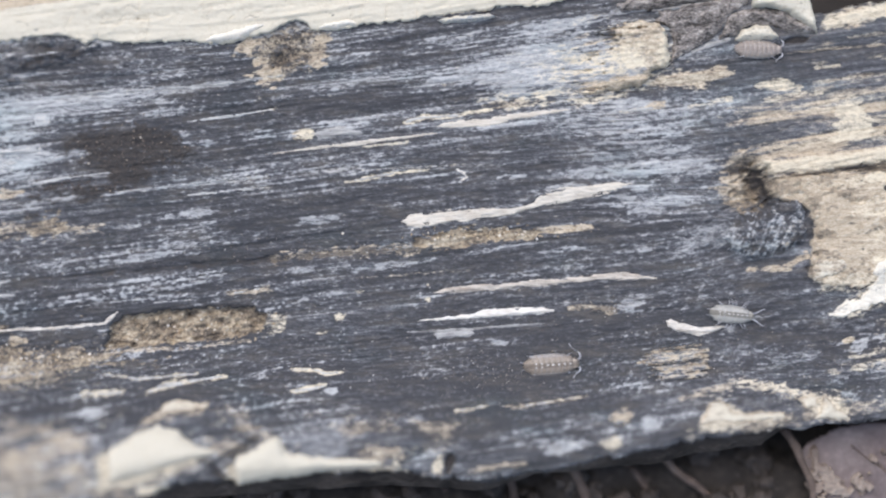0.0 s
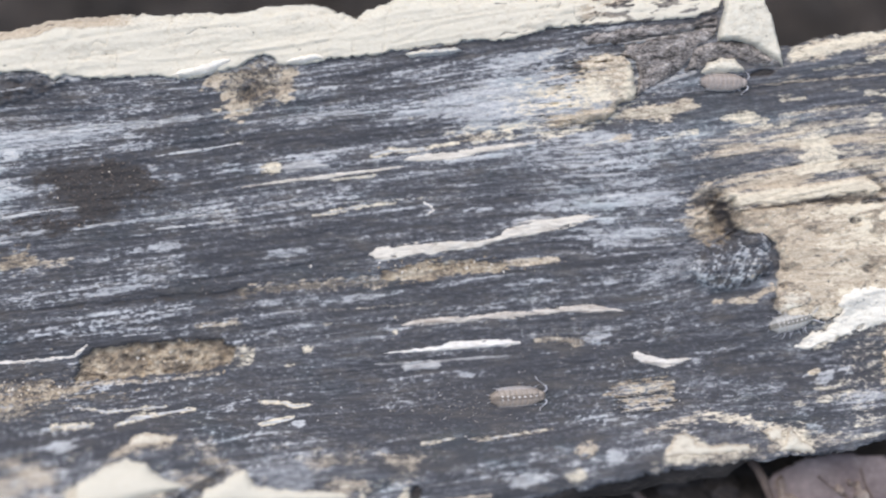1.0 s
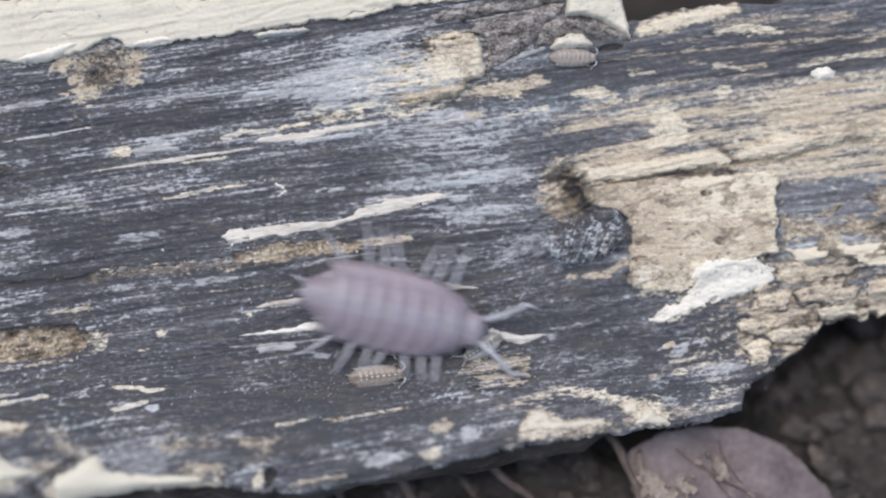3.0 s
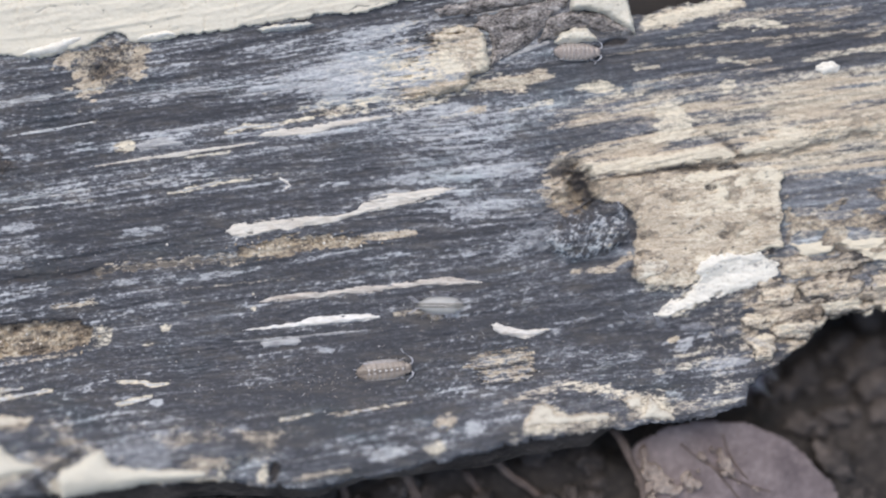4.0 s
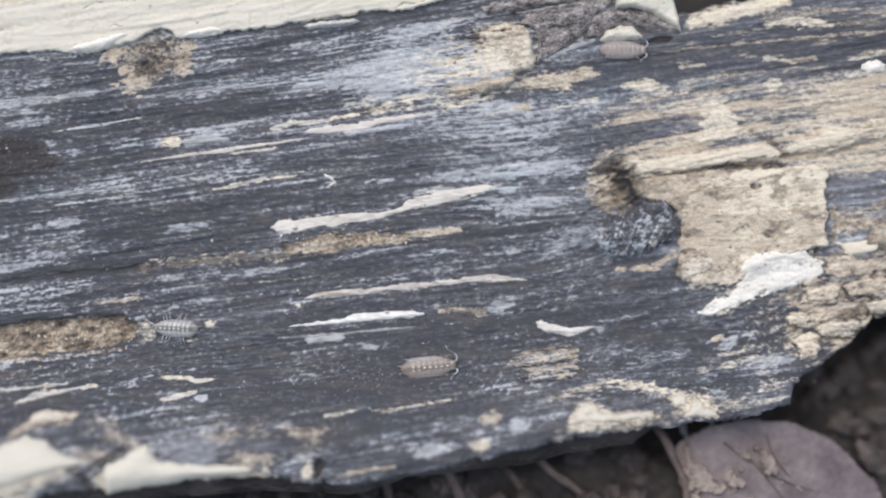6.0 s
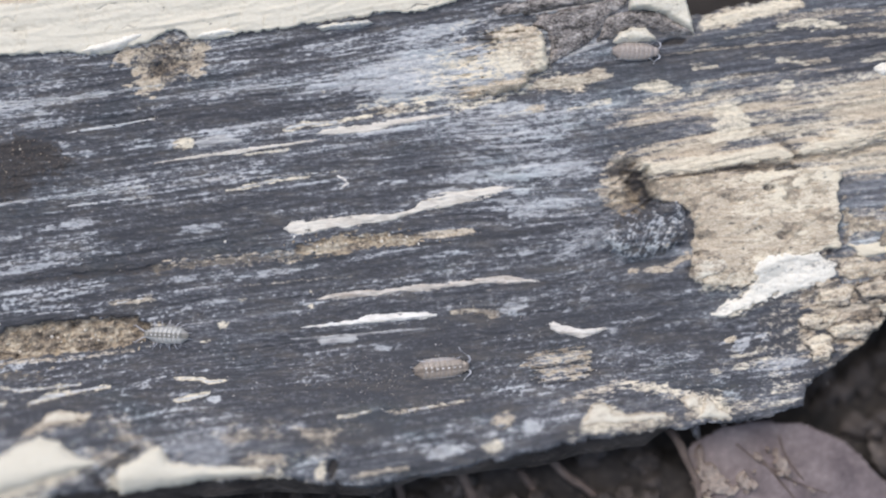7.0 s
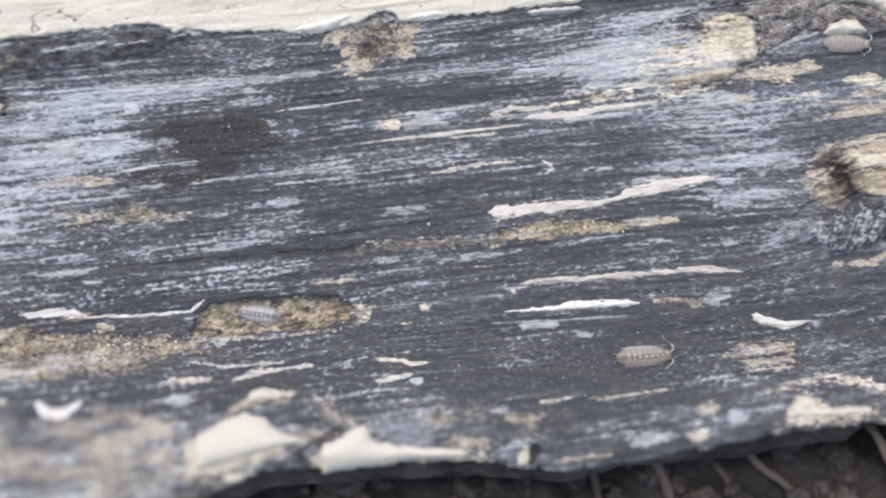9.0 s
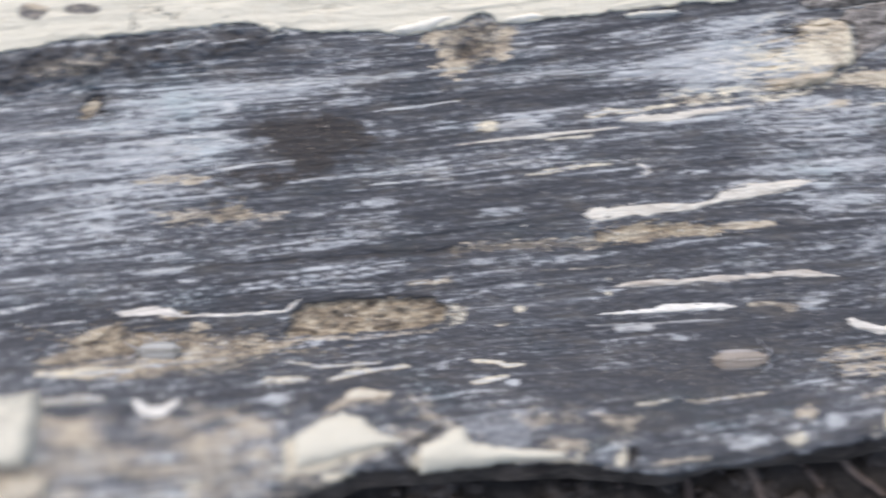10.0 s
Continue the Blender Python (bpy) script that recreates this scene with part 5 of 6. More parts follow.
# a striped flake in two layers beside the curled shred
def flake_stripes(x, y, d):
    v, q = fbm(x / 70, (y + 0.10 * x) / 3.2, 671, 3) - 0.5, fbm(x / 12, y / 7, 673, 3) - 0.5
    return dict(tone=np.clip(0.46 + 0.9 * v + 0.6 * q, 0, 1), tan=np.clip(0.30 + 1.2 * v + 0.8 * q, 0, 1), pale=np.clip(-0.26 + 1.5 * v + 0.9 * q, 0, 1), soil=np.clip(0.10 - 1.8 * v - 0.6 * q, 0, 0.7), frass=np.clip(0.52 - 0.8 * v + 0.8 * q, 0, 0.8))


for n, outline in enumerate(([(1134, 643), (1152, 626), (1180, 618), (1215, 612), (1252, 620), (1252, 634), (1210, 642), (1160, 650)], [(1154, 655), (1170, 646), (1210, 642), (1252, 636), (1254, 648), (1238, 662), (1200, 668), (1164, 668)])):
    raised("wood_flake", 1120, 1270, 600, 685, 1.5, lambda x, y: edge_field(x, y, outline) + 30 * (fbm(x / 34, (y + 0.1 * x) / 3.5, 675 + n, 3) - 0.5), lambda x, y, d: 2 + 2 * n + 5 * (fbm(x / 70, (y + 0.10 * x) / 3.2, 671, 3) - 0.5), "striped brown flake of layered wood", flake_stripes, 3)


# ---- loose crumbs of frass and soil on the face ----
def crumbs(label, colour, count, spots, sizes):
    unit = bmesh.new()
    bmesh.ops.create_icosphere(unit, subdivisions=1, radius=1.0)
    base = np.array([v.co[:] for v in unit.verts])
    tris = np.array([[v.index for v in f.verts] for f in unit.faces])
    unit.free()
    rng = np.random.RandomState(count)
    verts, faces = [], []
    for n in range(count):
        cx0, cy0, rx, ry = spots[rng.randint(len(spots))]
        x, y = cx0 + rng.randn() * rx, cy0 + rng.randn() * ry
        r = rng.uniform(*sizes)
        v = base * (r * rng.uniform(0.6, 1.4, 3)) * (1 + 0.25 * rng.randn(len(base), 1))
        a = rng.rand() * math.tau
        vx, vy = v[:, 0] * math.cos(a) - v[:, 1] * math.sin(a), v[:, 0] * math.sin(a) + v[:, 1] * math.cos(a)
        verts.append(np.stack([(vx + x - 784) * U, (vy + 441 - y) * U, (v[:, 2] * 0.7 + height(x, y) + r * 0.35) * U], -1))
        faces.append(tris + n * len(base))
    me = bpy.data.meshes.new("crumbs")
    me.from_pydata(np.concatenate(verts).tolist(), [], np.concatenate(faces).tolist())
    m, n, k, b = nodes_of("crumb_" + label.split()[0], 0.8, 0.3)
    geo = n.new("ShaderNodeNewGeometry")
    k.new(ramp(n, k, geo.outputs["Random Per Island"], colour), b.inputs["Base Color"])
    me.materials.append(m)
    ob = new("crumbs", me)
    ob.matrix_world = L
    return tagged(ob, label, "crumbs", "", "stuff")


BROWNS = [(0.0, (0.05, 0.04, 0.035)), (0.75, (0.12, 0.095, 0.08)), (0.95, (0.30, 0.24, 0.18)), (1.0, (0.6, 0.52, 0.42))]
DULL = [(0.0, (0.06, 0.05, 0.045)), (0.5, (0.15, 0.13, 0.11)), (0.85, (0.31, 0.275, 0.235)), (1.0, (0.58, 0.55, 0.51))]
TANS = [(0.0, (0.16, 0.12, 0.08)), (0.4, (0.36, 0.27, 0.17)), (0.8, (0.62, 0.50, 0.35)), (1.0, (0.75, 0.70, 0.62))]
crumbs("brown soil crumbs caked on the grey wood", BROWNS, 380, [(225, 262, 44, 22), (225, 262, 44, 22), (140, 330, 40, 9), (522, 86, 20, 18)], (0.7, 1.9))
crumbs("tan frass crumbs scattered on the grey wood", DULL, 900, [(1000, 590, 220, 60), (700, 650, 160, 40), (880, 660, 50, 16), (880, 670, 60, 20), (1080, 545, 30, 8), (560, 500, 300, 90), (1400, 640, 120, 30), (560, 440, 120, 10), (1200, 620, 60, 30)], (0.6, 1.5))
crumbs("tan frass crumbs in the galleries", TANS, 520, [(340, 580, 70, 12), (60, 630, 90, 10), (-150, 625, 60, 16), (860, 412, 80, 6)], (0.9, 2.6))

# ---- soil ----
def ground_axis(a, b, step):
    out = np.cumsum(step * 1.35 ** np.arange(1, 32))
    out = out[out < 40.0]
    mid = np.arange(a, b, step)
    return np.concatenate([a - out[::-1], mid, b + out])


gxs, gys = ground_axis(-0.075, 0.085, 0.0006), ground_axis(-0.05, 0.06, 0.0006)
ggx, ggy = np.meshgrid(gxs, gys)
bumps = 0.0022 * (fbm(ggx / 0.009, ggy / 0.009, 701, 3) - 0.6) + 0.0022 * (fbm(ggx / 0.0024, ggy / 0.0024, 705, 3) - 0.5)
fade = np.exp(-np.hypot(ggx, ggy) / 0.3)
gz = bumps * fade
me_keep = np.ones((len(gys) - 1, len(gxs) - 1), bool)
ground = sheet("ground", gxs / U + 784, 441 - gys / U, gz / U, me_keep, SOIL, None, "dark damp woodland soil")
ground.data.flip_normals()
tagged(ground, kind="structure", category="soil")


def lump(bm, centre, r, seed):
    made = bmesh.ops.create_icosphere(bm, subdivisions=3, radius=1.0)["verts"]
    sx, sy, sz = (r * random.uniform(0.7, 1.3) for _ in range(3))
    for v in made:
        k = 1 + 0.6 * (noise.noise(v.co * 1.3 + Vector((seed * 3.1, seed, 0)))) + 0.5 * noise.noise(v.co * 3.1 + Vector((seed, 0, 0))) + 0.25 * noise.noise(v.co * 7 + Vector((seed, 2, 0)))
        v.co = Vector((v.co.x * sx * k, v.co.y * sy * k, v.co.z * sz * k * 0.75)) + centre


def under_leaf(x, y):
    """Whether a place on the soil lies below the dead leaf."""
    px, py = x / U + 784, 441 - (y / U - RISE * math.tan(radians(LEAN_BACK))) * math.cos(radians(LEAN_BACK))
    return math.hypot((px - 1580) / 285, (py - 1018) / 290) < 1 and px > 1380


for spread in range(6):
    bm = bmesh.new()
    for n in range(110):
        if spread < 4:
            x, y = random.uniform(0.026, 0.075), random.uniform(-0.024, 0.0)
        elif spread == 4:
            x, y = random.uniform(-0.03, 0.03), random.uniform(-0.026, -0.012)
        else:
            x, y = random.uniform(-0.05, 0.075), random.uniform(0.024, 0.045)
        if under_leaf(x, y):
            continue
        r = random.choice((0.0003, 0.0004, 0.0006, 0.0008, 0.0013))
        lump(bm, Vector((x, y, r * 0.3)), r, n + spread * 100)
    ob = part("soil_crumbs", bm, CLOD, None, "dark brown crumbs of soil and frass")
    tagged(ob, kind="stuff", category="soil")


clod_rng = random.Random(5)
for n in range(70):
    x, y = (clod_rng.uniform(0.026, 0.072), clod_rng.uniform(-0.030, 0.002)) if n < 56 else (clod_rng.uniform(-0.01, 0.03), clod_rng.uniform(-0.028, -0.016))
    if under_leaf(x, y):
        continue
    r = clod_rng.choice((0.0007, 0.0009, 0.0012, 0.0016))
    bm = bmesh.new()
    lump(bm, Vector((0, 0, 0)), r, n + 900)
    clod = part("soil_clod", bm, CLOD, None, "grey-brown crumbly clod of soil")
    clod.matrix_world = pose(x, y, r * 0.45, 0, 0, clod_rng.uniform(0, 360))
    tagged(clod, category="soil clod", group="clods on the soil")

bm = bmesh.new()
lump(bm, Vector((0, 0, 0)), 36 * U, 41)
fragment = part("wood_fragment", bm, FIBRE, None, "pale fragment of bare wood on the soil behind the log")
fragment.matrix_world = at(1870, -112, -480)
tagged(fragment, category="wood fragment")


# ---- twigs and leaf ----
def twig(label, radius, *pts):
    """A bent, tapering stick; points in the plan with their height."""
    bm = bmesh.new()
    line = [Vector(((x - 784) * U, (441 - y) * U, w * U)) for x, y, w in pts]
    fine = []
    for k in range(len(line) - 1):
        for s in range(8):
            fine.append(line[k].lerp(line[k + 1], s / 8))
    fine.append(line[-1])
    rings = []
    for k, p in enumerate(fine):
        d = (fine[min(k + 1, len(fine) - 1)] - fine[max(k - 1, 0)]).normalized()
        a = d.orthogonal().normalized()
        b = d.cross(a)
        r = radius * U * (1 - 0.4 * k / len(fine)) * (1 + 0.35 * noise.noise(p * 900))
        off = Vector((noise.noise(p * 300), noise.noise(p * 300 + Vector((5, 0, 0))), 0)) * 6 * U
        rings.append([bm.verts.new(p + off + (a * math.cos(t) + b * math.sin(t)) * r) for t in [k2 * math.tau / 8 for k2 in range(8)]])
    for a, b in zip(rings, rings[1:]):
        for k in range(8):
            bm.faces.new((a[k], a[(k + 1) % 8], b[(k + 1) % 8], b[k]))
    bm.faces.new(rings[0][::-1])
    bm.faces.new(rings[-1])
    ob = part("twig", bm, TWIG, None, label)
    ob.matrix_world = L
    return tagged(ob, category="twig", group="twigs in front of the log")


twig("thin brown dead twig leaning on the soil under the log", 12, (880, 815, -75), (905, 860, -80), (935, 960, -95))
twig("thin brown dead twig leaning on the soil under the log", 13, (1005, 800, -85), (1030, 855, -82), (1065, 960, -85))
twig("bent brown dead twig on the soil", 10, (1140, 780, -100), (1180, 815, -85), (1230, 862, -80), (1330, 950, -75))
twig("thin dark dead twig on the soil", 9, (1060, 790, -110), (1130, 840, -100), (1190, 930, -90))
twig("thin dark dead twig on the soil", 8, (760, 850, -90), (800, 890, -95), (850, 960, -90))

leaf = tagged(new("dead_leaf"), "dry mauve-brown dead leaf with torn pale patches on the soil", "leaf")
leaf.matrix_world = L


def leaf_inside(x, y):
    a = np.hypot((x - 1580) / 258, (y - 1018) / 266)
    side = x - np.interp(y, [762, 800, 860, 960, 1200], [1394, 1420, 1446, 1464, 1500])
    return np.minimum((1 - a) * 240 + 10 * (fbm(x / 40, y / 40, 721, 2) - 0.5), side + 8 * (fbm(x / 12, y / 12, 723, 2) - 0.5))


def leaf_height(x, y):
    a = np.hypot((x - 1580) / 258, (y - 1018) / 266)
    over_soil = -(RISE + (441 - y) * math.sin(radians(LEAN_BACK))) / math.cos(radians(LEAN_BACK)) + 22
    return np.maximum(-38 - 34 * a ** 2, over_soil) + 8 * (fbm(x / 70, y / 70, 725, 2) - 0.5) + 3 * np.cos((x - 0.6 * y) / 17)


lx, ly = np.arange(1300, 1830, 4.0), np.arange(735, 1290, 4.0)
lgx, lgy = np.meshgrid(lx, ly)
on = leaf_inside(lgx, lgy) > 0
cells = on[1:, 1:] & on[1:, :-1] & on[:-1, 1:] & on[:-1, :-1]
blade = sheet("blade", lx, ly, leaf_height(lgx, lgy), cells, LEAF, leaf)
thick = blade.modifiers.new("thickness", "SOLIDIFY")
thick.thickness, thick.offset = 4 * U, -1
for n, (tx, ty, rx, ry, turn) in enumerate(((1470, 845, 26, 16, 30), (1485, 872, 34, 12, 10), (1530, 862, 16, 10, 50), (1455, 815, 10, 14, 0), (1478, 905, 30, 9, 60), (1600, 850, 7, 5, 0), (1655, 880, 6, 4, 30), (1570, 900, 8, 4, 10), (1599, 829, 24, 11, 55), (1560, 818, 9, 5, 20), (1544, 863, 13, 8, 30), (1478, 855, 22, 17, 40), (1538, 880, 5, 3, 0), (1552, 845, 4, 3, 0), (1625, 868, 4, 3, 40), (1640, 815, 4, 3, 0), (1585, 925, 5, 3, 20))):
    xs, ys = np.arange(tx - 60, tx + 60, 3.0), np.arange(ty - 60, ty + 60, 3.0)
    gx, gy = np.meshgrid(xs, ys)
    d = oval(tx, ty, rx, ry, turn, 0.9, 730 + n, 13)(gx, gy)
    torn = (d > 0)
    sheet("torn_patch", xs, ys, leaf_height(gx, gy) + np.where(torn, 3 + 16 * fbm(gx / 13, gy / 11, 735 + n, 3), -2), torn[1:, 1:] | torn[:-1, :-1], LEAF_TORN, blade, "curled pale torn tissue")
stem = twig("brown stem along the torn edge of the leaf", 9, (1395, 762, -70), (1420, 800, -52), (1445, 860, -48), (1462, 960, -60))
stem.name = "leaf_stalk"
stem.parent = leaf
stem.matrix_world = L
for key in ("category", "group"):
    del stem[key]
for n, (vx0, vy0, vx1, vy1) in enumerate(((1520, 793, 1683, 885), (1600, 780, 1640, 860), (1560, 815, 1700, 960))):
    vein = twig("thin dark vein of the leaf", 2.0, *[(x, y, float(leaf_height(x, y)) + 1) for x, y in ((vx0 + (vx1 - vx0) * q, vy0 + (vy1 - vy0) * q + 14 * math.sin(3 * q)) for q in (0, 0.25, 0.5, 0.75, 1))])
    vein.name = "vein"
    vein.parent = leaf
    vein.matrix_world = L
    for key in ("category", "group"):
        del vein[key]


# ---- woodlice ----
def shell(name, middle, flank, rim, half=0.0, rough=0.3):
    """Horny shell; where half (in units) is given, the colour runs from the back's middle to a pale rim."""
    m, n, k, b = nodes_of(name, rough, 0.6)
    f = noise_of(n, k, 0.35, (1, 1, 1), 3)
    speck = ramp(n, k, f, [(0.3, (0.7, 0.7, 0.7)), (0.65, (1.1, 1.1, 1.1))])
    if half:
        tc, sep, ab = n.new("ShaderNodeTexCoord"), n.new("ShaderNodeSeparateXYZ"), n.new("ShaderNodeMath")
        k.new(tc.outputs["Object"], sep.inputs[0])
        ab.operation = "ABSOLUTE"
        k.new(sep.outputs[1], ab.inputs[0])
        sc = n.new("ShaderNodeMath")
        sc.operation = "DIVIDE"
        k.new(ab.outputs[0], sc.inputs[0])
        sc.inputs[1].default_value = half * U
        c = ramp(n, k, sc.outputs[0], [(0.0, middle), (0.16, middle), (0.26, flank), (0.62, flank), (0.82, rim), (1.0, rim)])
    else:
        c = ramp(n, k, f, [(0.3, flank), (0.65, middle)])
    k.new(mix(n, k, 1.0, c, speck, "MULTIPLY"), b.inputs["Base Color"])
    bump(n, k, f, b, 0.3, 1.0)
    return m


SHELL = shell("juvenile_shell", (0.21, 0.165, 0.125), (0.325, 0.265, 0.21), (0.47, 0.42, 0.38), 20)
SHELL_PALE = shell("pale_juvenile_shell", (0.23, 0.21, 0.175), (0.46, 0.435, 0.39), (0.58, 0.55, 0.51), 22)
SHELL_ADULT = shell("adult_shell", (0.32, 0.285, 0.305), (0.30, 0.245, 0.265), (0.38, 0.31, 0.33), 75)
SHELL_DULL = shell("dull_juvenile_shell", (0.33, 0.275, 0.235), (0.37, 0.31, 0.265), (0.50, 0.455, 0.42), 20)
LIMB = shell("limb", (0.54, 0.53, 0.54), (0.38, 0.36, 0.37), (0.5, 0.5, 0.5))
# pale colour that imitates the sky's glints on a glossy back
GLINT = shell("painted_glint", (0.85, 0.80, 0.74), (0.6, 0.55, 0.5), (0.8, 0.8, 0.8), 0.0, 0.2)
EYE = shell("dark_eye", (0.01, 0.01, 0.01), (0.01, 0.01, 0.01), (0.01, 0.01, 0.01), 0.0, 0.15)


def plate_mesh(x0, x1, w0, w1, h0, h1, sweep, across=12, along=3, step=0.012):
    """An arched back plate from x0 (rear) to x1 (front); its sides sweep back."""
    bm = bmesh.new()
    top, low = [], []
    for i in range(along + 1):
        t = i / along
        x, w, h = x0 + (x1 - x0) * t, w0 + (w1 - w0) * t, h0 + (h1 - h0) * t
        lift = step * (1 - t)
        a, b = [], []
        for j in range(across + 1):
            s = -1 + 2 * j / across
            back = sweep * abs(s) ** 3 * (1 - 0.4 * t)
            z = h * max(0.0, 1 - abs(s) ** 2.4) ** 0.75 + lift
            a.append(bm.verts.new((x - back, s * w, 0.035 + z)))
            b.append(bm.verts.new((x - back, s * w * 0.94, 0.022 + z * 0.7)))
        top.append(a)
        low.append(b)
    for i in range(along):
        for j in range(across):
            bm.faces.new((top[i][j], top[i + 1][j], top[i + 1][j + 1], top[i][j + 1]))
            bm.faces.new((low[i][j + 1], low[i + 1][j + 1], low[i + 1][j], low[i][j]))
    for i in range(along):
        for j, flip in ((0, False), (across, True)):
            q = (top[i][j], low[i][j], low[i + 1][j], top[i + 1][j])
            bm.faces.new(q[::-1] if flip else q)
    for i in (0, along):
        for j in range(across):
            q = (top[i][j], top[i][j + 1], low[i][j + 1], low[i][j])
            bm.faces.new(q if i == 0 else q[::-1])
    bmesh.ops.recalc_face_normals(bm, faces=bm.faces)
    return bm


def tube(bm, pts, r0, r1, sides=6):
    rings = []
    for k, p in enumerate(pts):
        p = Vector(p)
        d = (Vector(pts[min(k + 1, len(pts) - 1)]) - Vector(pts[max(k - 1, 0)])).normalized()
        a = d.orthogonal().normalized()
        b = d.cross(a)
        r = r0 + (r1 - r0) * k / (len(pts) - 1)
        rings.append([bm.verts.new(p + (a * math.cos(q * math.tau / sides) + b * math.sin(q * math.tau / sides)) * r) for q in range(sides)])
    for a, b in zip(rings, rings[1:]):
        for q in range(sides):
            bm.faces.new((a[q], a[(q + 1) % sides], b[(q + 1) % sides], b[q]))
    bm.faces.new(rings[0][::-1])
    bm.faces.new(rings[-1])


HIPS = [(0.24 - 0.085 * k, 0.13 + 0.03 * math.sin(math.pi * (k + 0.5) / 7)) for k in range(7)]


def woodlouse(label, size, material, width=0.195, tall=0.12, reach=1.0, glints=True, feelers=0):
    """A woodlouse with its head along x; size is its body length in units."""
    ob = tagged(new("woodlouse"), label, "woodlouse", "woodlice on the log")
    k = size * U

    def add(name, bm, mat, text=""):
        bmesh.ops.scale(bm, vec=(k, k, k), verts=bm.verts)
        return part(name, bm, mat, ob, text)

    def half(x):
        q = np.clip((x + 0.02) / (0.52 if x < -0.02 else 0.47), -1, 1)
        return width * (1 - abs(q) ** 2.6) ** 0.55
    for i in range(7):
        x1 = 0.36 - 0.098 * i
        x0 = x1 - 0.112
        wa, wb = half(x0 + 0.01), half(x1 - 0.02)
        add("back_plate", plate_mesh(x0, x1, wa, wb, tall * wa / width, tall * wb / width * 0.93, 0.06, step=0.012 if size > 200 else 0.006), material)
    for i in range(5):
        x1 = -0.325 - 0.032 * i
        w = 0.155 - 0.020 * i
        add("tail_plate", plate_mesh(x1 - 0.04, x1, w - 0.012, w, tall * (0.62 - 0.07 * i), tall * (0.66 - 0.07 * i), 0.03, 10, 2), material)
    for i in range(8):
        bm = bmesh.new()
        bmesh.ops.create_uvsphere(bm, u_segments=12, v_segments=6, radius=1.0)
        x = 0.31 - 0.098 * i
        for v in bm.verts:
            v.co = Vector((x + v.co.x * 0.062, v.co.y * half(x) * 0.84, 0.05 + v.co.z * 0.045 * tall / 0.12))
        add("belly_plate", bm, LIMB, "pale soft underside plate")
    bm = bmesh.new()
    bmesh.ops.create_uvsphere(bm, u_segments=14, v_segments=8, radius=1.0)
    for v in bm.verts:
        v.co = Vector((0.385 + v.co.x * 0.075, v.co.y * 0.105, 0.07 + v.co.z * 0.055))
    head = add("head", bm, material)
    bm = bmesh.new()
    tube(bm, [(-0.47, 0, 0.05), (-0.50, 0, 0.045), (-0.525, 0, 0.04)], 0.03, 0.008, 8)
    add("tail_tip", bm, material)
    # small pale beads stand in for highlights along the middle of the back
    if glints:
        for i in range(7):
            x1 = 0.345 - 0.098 * i
            for side in (0.12,) if i < 5 else (-1, 1):
                bm = bmesh.new()
                bmesh.ops.create_uvsphere(bm, u_segments=8, v_segments=5, radius=1.0)
                hw = half(x1 - 0.04)
                for v in bm.verts:
                    v.co = Vector((x1 - 0.045 + v.co.x * (0.030 if i < 5 else 0.018), side * 0.03 + v.co.y * 0.015, 0.035 + tall * hw / width * 0.965 + v.co.z * 0.014))
                add("back_mark", bm, GLINT, "painted highlight on the back plate")
    for side in (-1, 1):
        bm = bmesh.new()
        bmesh.ops.create_uvsphere(bm, u_segments=8, v_segments=6, radius=0.018)
        bmesh.ops.translate(bm, vec=(0.40, side * 0.088, 0.09), verts=bm.verts)
        add("eye", bm, EYE).parent = head
        bm = bmesh.new()
        tube(bm, [(-0.46, side * 0.045, 0.045), (-0.51, side * 0.06, 0.04), (-0.565, side * 0.075, 0.03)], 0.014, 0.005)
        add("tail_fork", bm, LIMB)
        bm = bmesh.new()
        tube(bm, [(a * (1.0 if side > 0 else 0.75), side * c * (1.0 if side > 0 else 0.7), h) for a, c, h in ((0, 0, 0), (0.04, 0.03, 0.03), (0.06, 0.07, 0.045), (0.045, 0.12, 0.05), (-0.03, 0.18, 0.045), (-0.09, 0.23, 0.04), (-0.12, 0.30, 0.035))], 0.02, 0.010)
        if feelers:
            bm.clear()
            tube(bm, [(0, 0, 0), (0.06, side * 0.03, 0.03), (0.12, side * 0.065, 0.045), (0.17, side * 0.10, 0.045), (0.215, side * 0.135, 0.04), (0.27, side * 0.12, 0.03)], 0.018, 0.008)
        feeler = add("antenna", bm, LIMB, "pale jointed antenna")
        feeler.parent = head
        feeler.location = (0.425 * k, side * 0.05 * k, 0.06 * k)
        for n, (hx, hy) in enumerate(HIPS):
            bm = bmesh.new()
            lean = 0.07 - 0.03 * n
            tube(bm, [(0, 0, 0), (lean * 0.5, side * 0.07 * reach, 0.025), (lean, side * 0.125 * reach, -0.01), (lean * 1.6, side * 0.165 * reach, -0.05)], 0.014 if size > 200 else 0.011, 0.004)
            leg = add("leg", bm, LIMB)
            leg.location = (hx * k, side * hy * k, 0.05 * k)
    return ob


still = woodlouse("grey-brown young woodlouse with painted highlights along its back, resting on the grey wood", 102, SHELL, reach=0.25)
tucked = woodlouse("dull beige young woodlouse tucked under a bark flake", 86, SHELL_DULL, reach=0.25, glints=False)
runner = woodlouse("pale grey young woodlouse running over the wood", 82, SHELL_PALE, width=0.195, tall=0.11, reach=1.05, feelers=1)
adult = woodlouse("large mauve-grey adult woodlouse running over the log", 345, SHELL_ADULT, width=0.225, tall=0.15, reach=1.55, glints=False, feelers=1)


def on_face(x, y, heading, lift=0.0):
    """Standing on the face, heading in degrees against the clock from the plan's x."""
    return at(x, y, float(height(x, y)) + 3 + lift, 0, 0, heading)


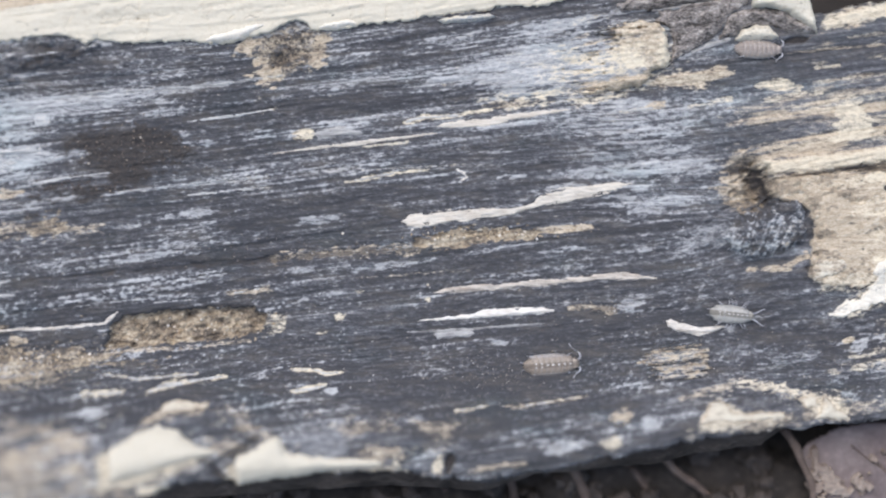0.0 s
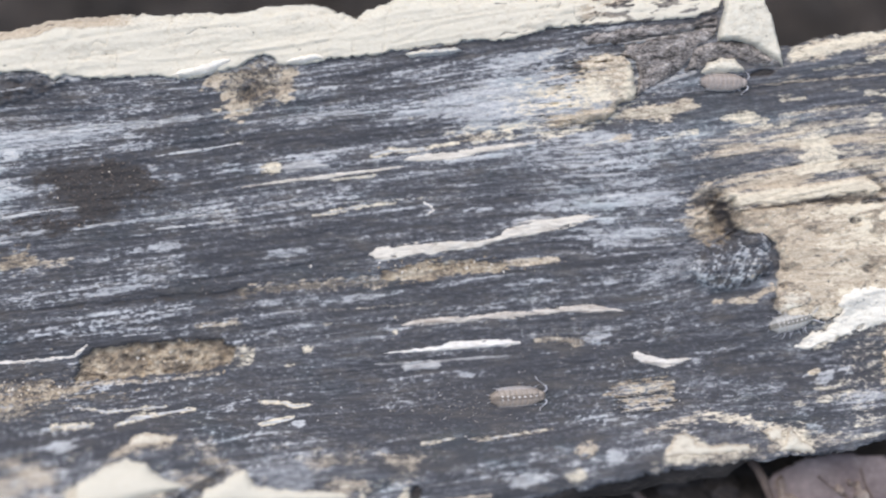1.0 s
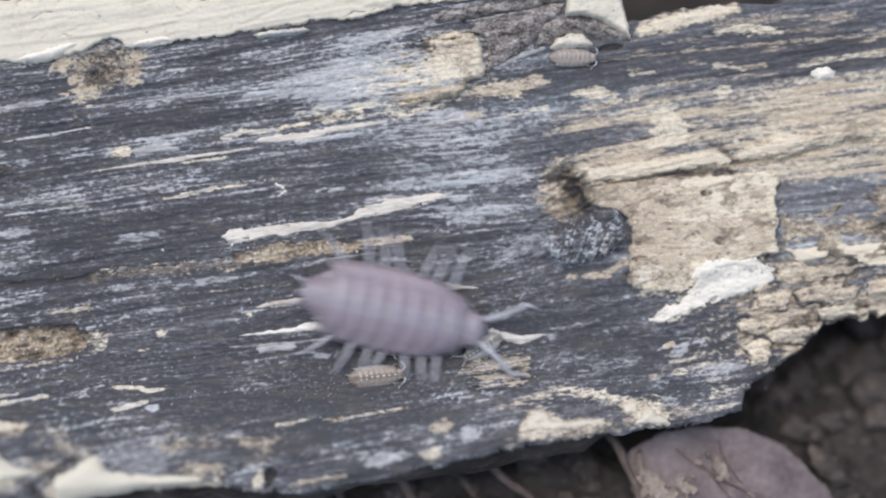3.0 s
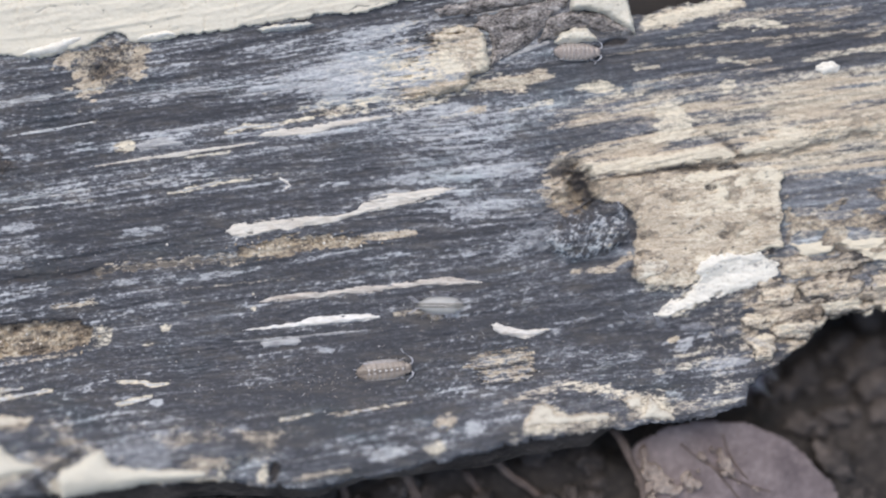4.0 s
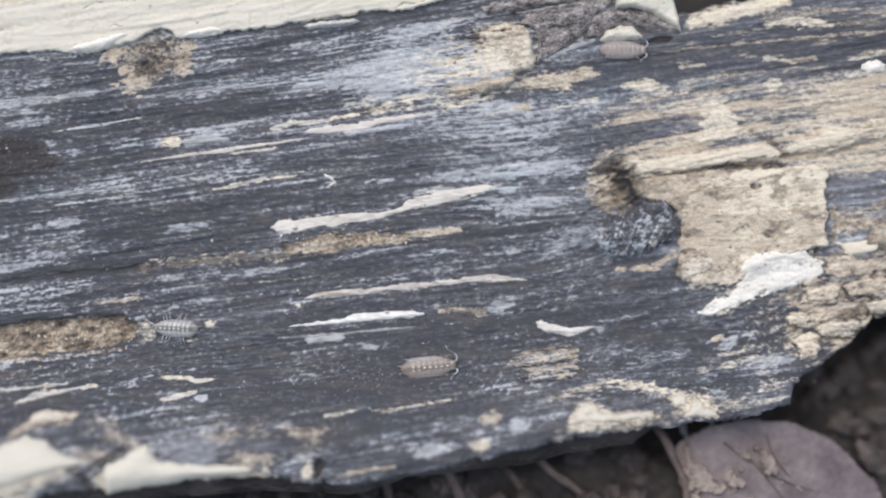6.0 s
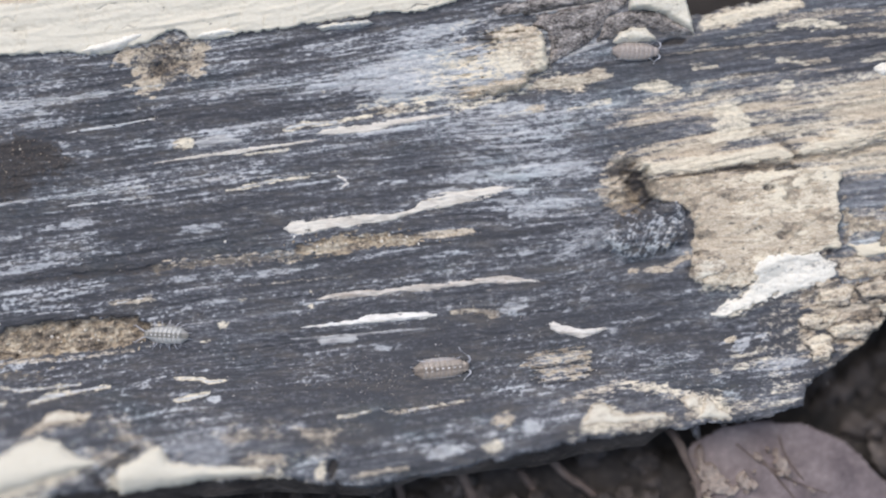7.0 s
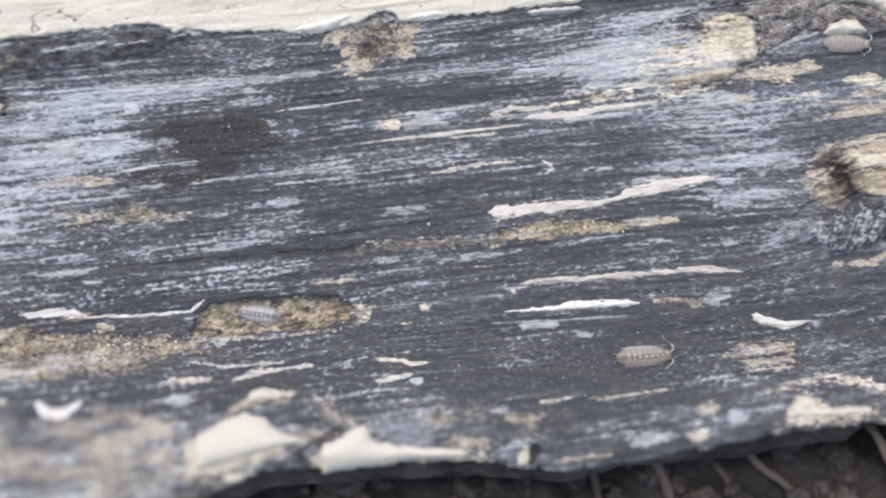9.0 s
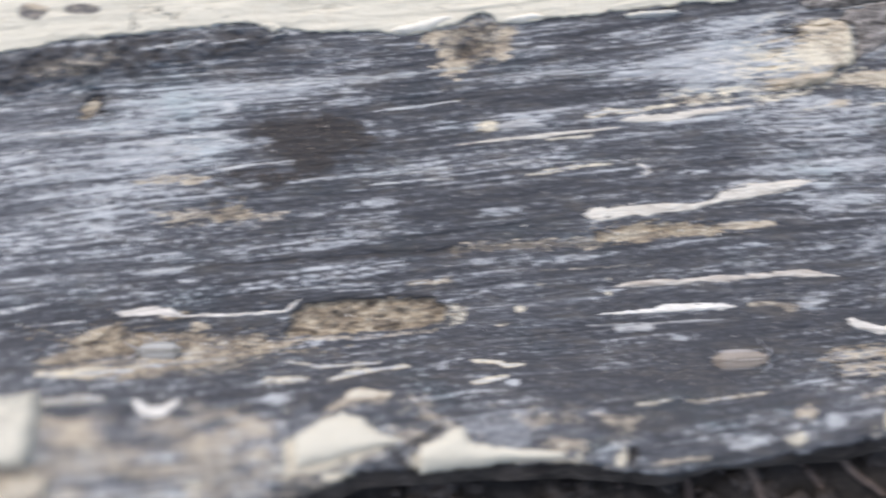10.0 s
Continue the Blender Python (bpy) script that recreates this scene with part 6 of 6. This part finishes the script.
# time, x, y, heading
RUN_OUT = [(0.0, 1300, 557, -6), (0.2, 1331, 555, 2), (0.4, 1368, 553, 12), (0.6, 1396, 543, 20), (0.8, 1424, 530, 22), (1.0, 1467, 513, 14), (1.2, 1500, 508, -20),
           (1.4, 1495, 507, -80), (1.5, 1477, 510, -115), (1.6, 1466, 512, -128), (1.8, 1428, 537, -138), (2.0, 1392, 564, -142), (2.2, 1360, 585, -165)]
RUN_TURN = [(2.4, 1285, 595, -178), (2.5, 1240, 599, -180), (2.6, 1222, 600, -182), (2.7, 1188, 603, -180), (3.0, 1170, 600, -150), (3.3, 1230, 604, -90), (3.6, 1275, 585, -170), (3.8, 1238, 563, -205), (3.9, 1158, 540, -200)]
RUN_BACK = [(4.0, 1088, 532, -182), (4.1, 1047, 531, -178), (4.2, 1004, 526, -182), (4.3, 957, 526, -176), (4.5, 888, 537, -165), (4.7, 818, 541, -172), (4.9, 751, 554, -178), (5.1, 668, 566, -180), (5.3, 598, 572, -176), (5.5, 554, 565, -183), (5.7, 546, 574, -176), (6.2, 528, 565, -188)]
RUN_END = [(7.3, 484, 580, -180), (7.5, 471, 578, -178), (7.7, 450, 578, -182), (7.9, 434, 578, -176), (8.1, 409, 586, -160), (8.3, 402, 588, -168), (8.5, 383, 576, -185), (8.8, 347, 573, -190), (9.1, 273, 579, -186), (9.4, 185, 579, -178), (9.7, 95, 612, -165), (10.0, -34, 645, -178)]


def bend(s, size, turn):
    """The pose of the body's cross-section at s along the body, when the body is curled by that many degrees."""
    a = radians(turn)
    if abs(a) < 0.01:
        return pose(s * size, 0, 0)
    return pose(math.sin(a * s) / a * size, 0, (math.cos(a * s) - 1) / a * size, 0, turn * s)


def stride(ob, rows, wave, swing, size=0.0, curls=((0.0, 0.0),)):
    """Swing the legs with the way covered; where size is given, the body curls over time too."""
    def curl(t):
        return float(np.interp(t, [c[0] for c in curls], [c[1] for c in curls]))
    limbs = [o for o in ob.children if o.name.startswith("leg")]
    for n, leg in enumerate(limbs):
        place, gone, keys = leg.location.copy(), 0.0, []
        for (t, x, y, _), before in zip(rows, [rows[0], *rows]):
            gone += math.hypot(x - before[1], y - before[2])
            a = swing * math.sin(gone / wave * math.tau + n * 2.2)
            at_hip = Matrix.Translation(place)
            if size:
                at_hip = bend(place.x / size, size, curl(t)) @ Matrix.Translation((0, place.y, place.z))
            keys.append((t, at_hip @ pose(0, 0, 0, 0, 0, a)))
        walk(leg, keys)
    if not size:
        return
    for o in ob.children:
        if o not in limbs:
            xs = [v.co.x for v in o.data.vertices]
            mid = (min(xs) + max(xs)) / 2
            walk(o, [(t, bend(mid / size, size, curl(t)) @ pose(-mid, 0, 0)) for t, *_ in rows])


def facing(x, y, w, ahead, up):
    """A pose over the plan that looks along ahead, with its back towards up."""
    f = Vector(ahead).normalized()
    left = Vector(up).cross(f).normalized()
    m = Matrix((f, left, f.cross(left))).transposed().to_4x4()
    return at(x, y, w) @ m


def dense(rows, step):
    """Rows at even steps of time between the given ones."""
    ts = np.arange(0, 10.0001, step)
    src = [r[0] for r in rows]
    return [(float(t), *(float(np.interp(t, src, [r[c] for r in rows])) for c in (1, 2, 3))) for t in ts]


def motions():
    steps = RUN_OUT + RUN_TURN + RUN_BACK + RUN_END
    walk(runner, [(t, on_face(x, y, a)) for t, x, y, a in steps])
    stride(runner, dense(steps, 0.1), 37.0, 24)
    walk(still, [(0.0, on_face(978, 645, 4)), (2.7, on_face(978, 645, 4)), (3.3, on_face(991, 644, 5)), (10.0, on_face(991, 644, 4))])
    walk(tucked, [(0.0, on_face(1347, 85, -2, -4)), (10.0, on_face(1347, 85, -2, -4))])
    crossing = [(0.0, -260, 560, 4), (2.3, -260, 560, 4), (2.4, -150, 556, 4), (2.5, 40, 548, 4), (2.6, 262, 540, 4), (2.7, 545, 512, 5), (2.9, 900, 520, -8), (3.2, 1240, 580, -18), (3.5, 1480, 660, -35), (3.7, 1590, 700, -60)]
    rows = [(t, on_face(x, y, a, 6)) for t, x, y, a in crossing]
    rows += [(3.8, facing(1694, 788, -50, (-0.05, -0.97, -0.2), (0.85, 0, 0.45))), (3.85, facing(1639, 795, -55, (-0.55, -0.7, -0.4), (0.65, -0.45, 0.4))),
             (3.9, facing(1587, 784, -85, (-0.66, 0.08, -0.72), (0.0, -0.8, 0.3))), (3.95, facing(1566, 778, -95, (-0.7, 0.1, -0.68), (0.05, -0.8, 0.2))), (4.0, at(1500, 660, -82, 130, 0, 170)), (4.1, at(1440, 640, -85, 180, 0, 170)), (10.0, at(1440, 640, -85, 180, 0, 170))]
    walk(adult, rows)
    turns = [(t, x, y, 0) for t, x, y, _ in crossing] + [(3.8, 1640, 760, 0), (3.85, 1620, 770, 0), (3.9, 1560, 760, 0), (3.95, 1540, 750, 0), (4.0, 1500, 660, 0), (10.0, 1500, 660, 0)]
    stride(adult, turns, 320.0, 14, 345 * U, ((3.5, 0.0), (3.7, 40.0), (3.8, 170.0), (3.9, 60.0), (3.95, 50.0), (4.0, 0.0)))


motions()
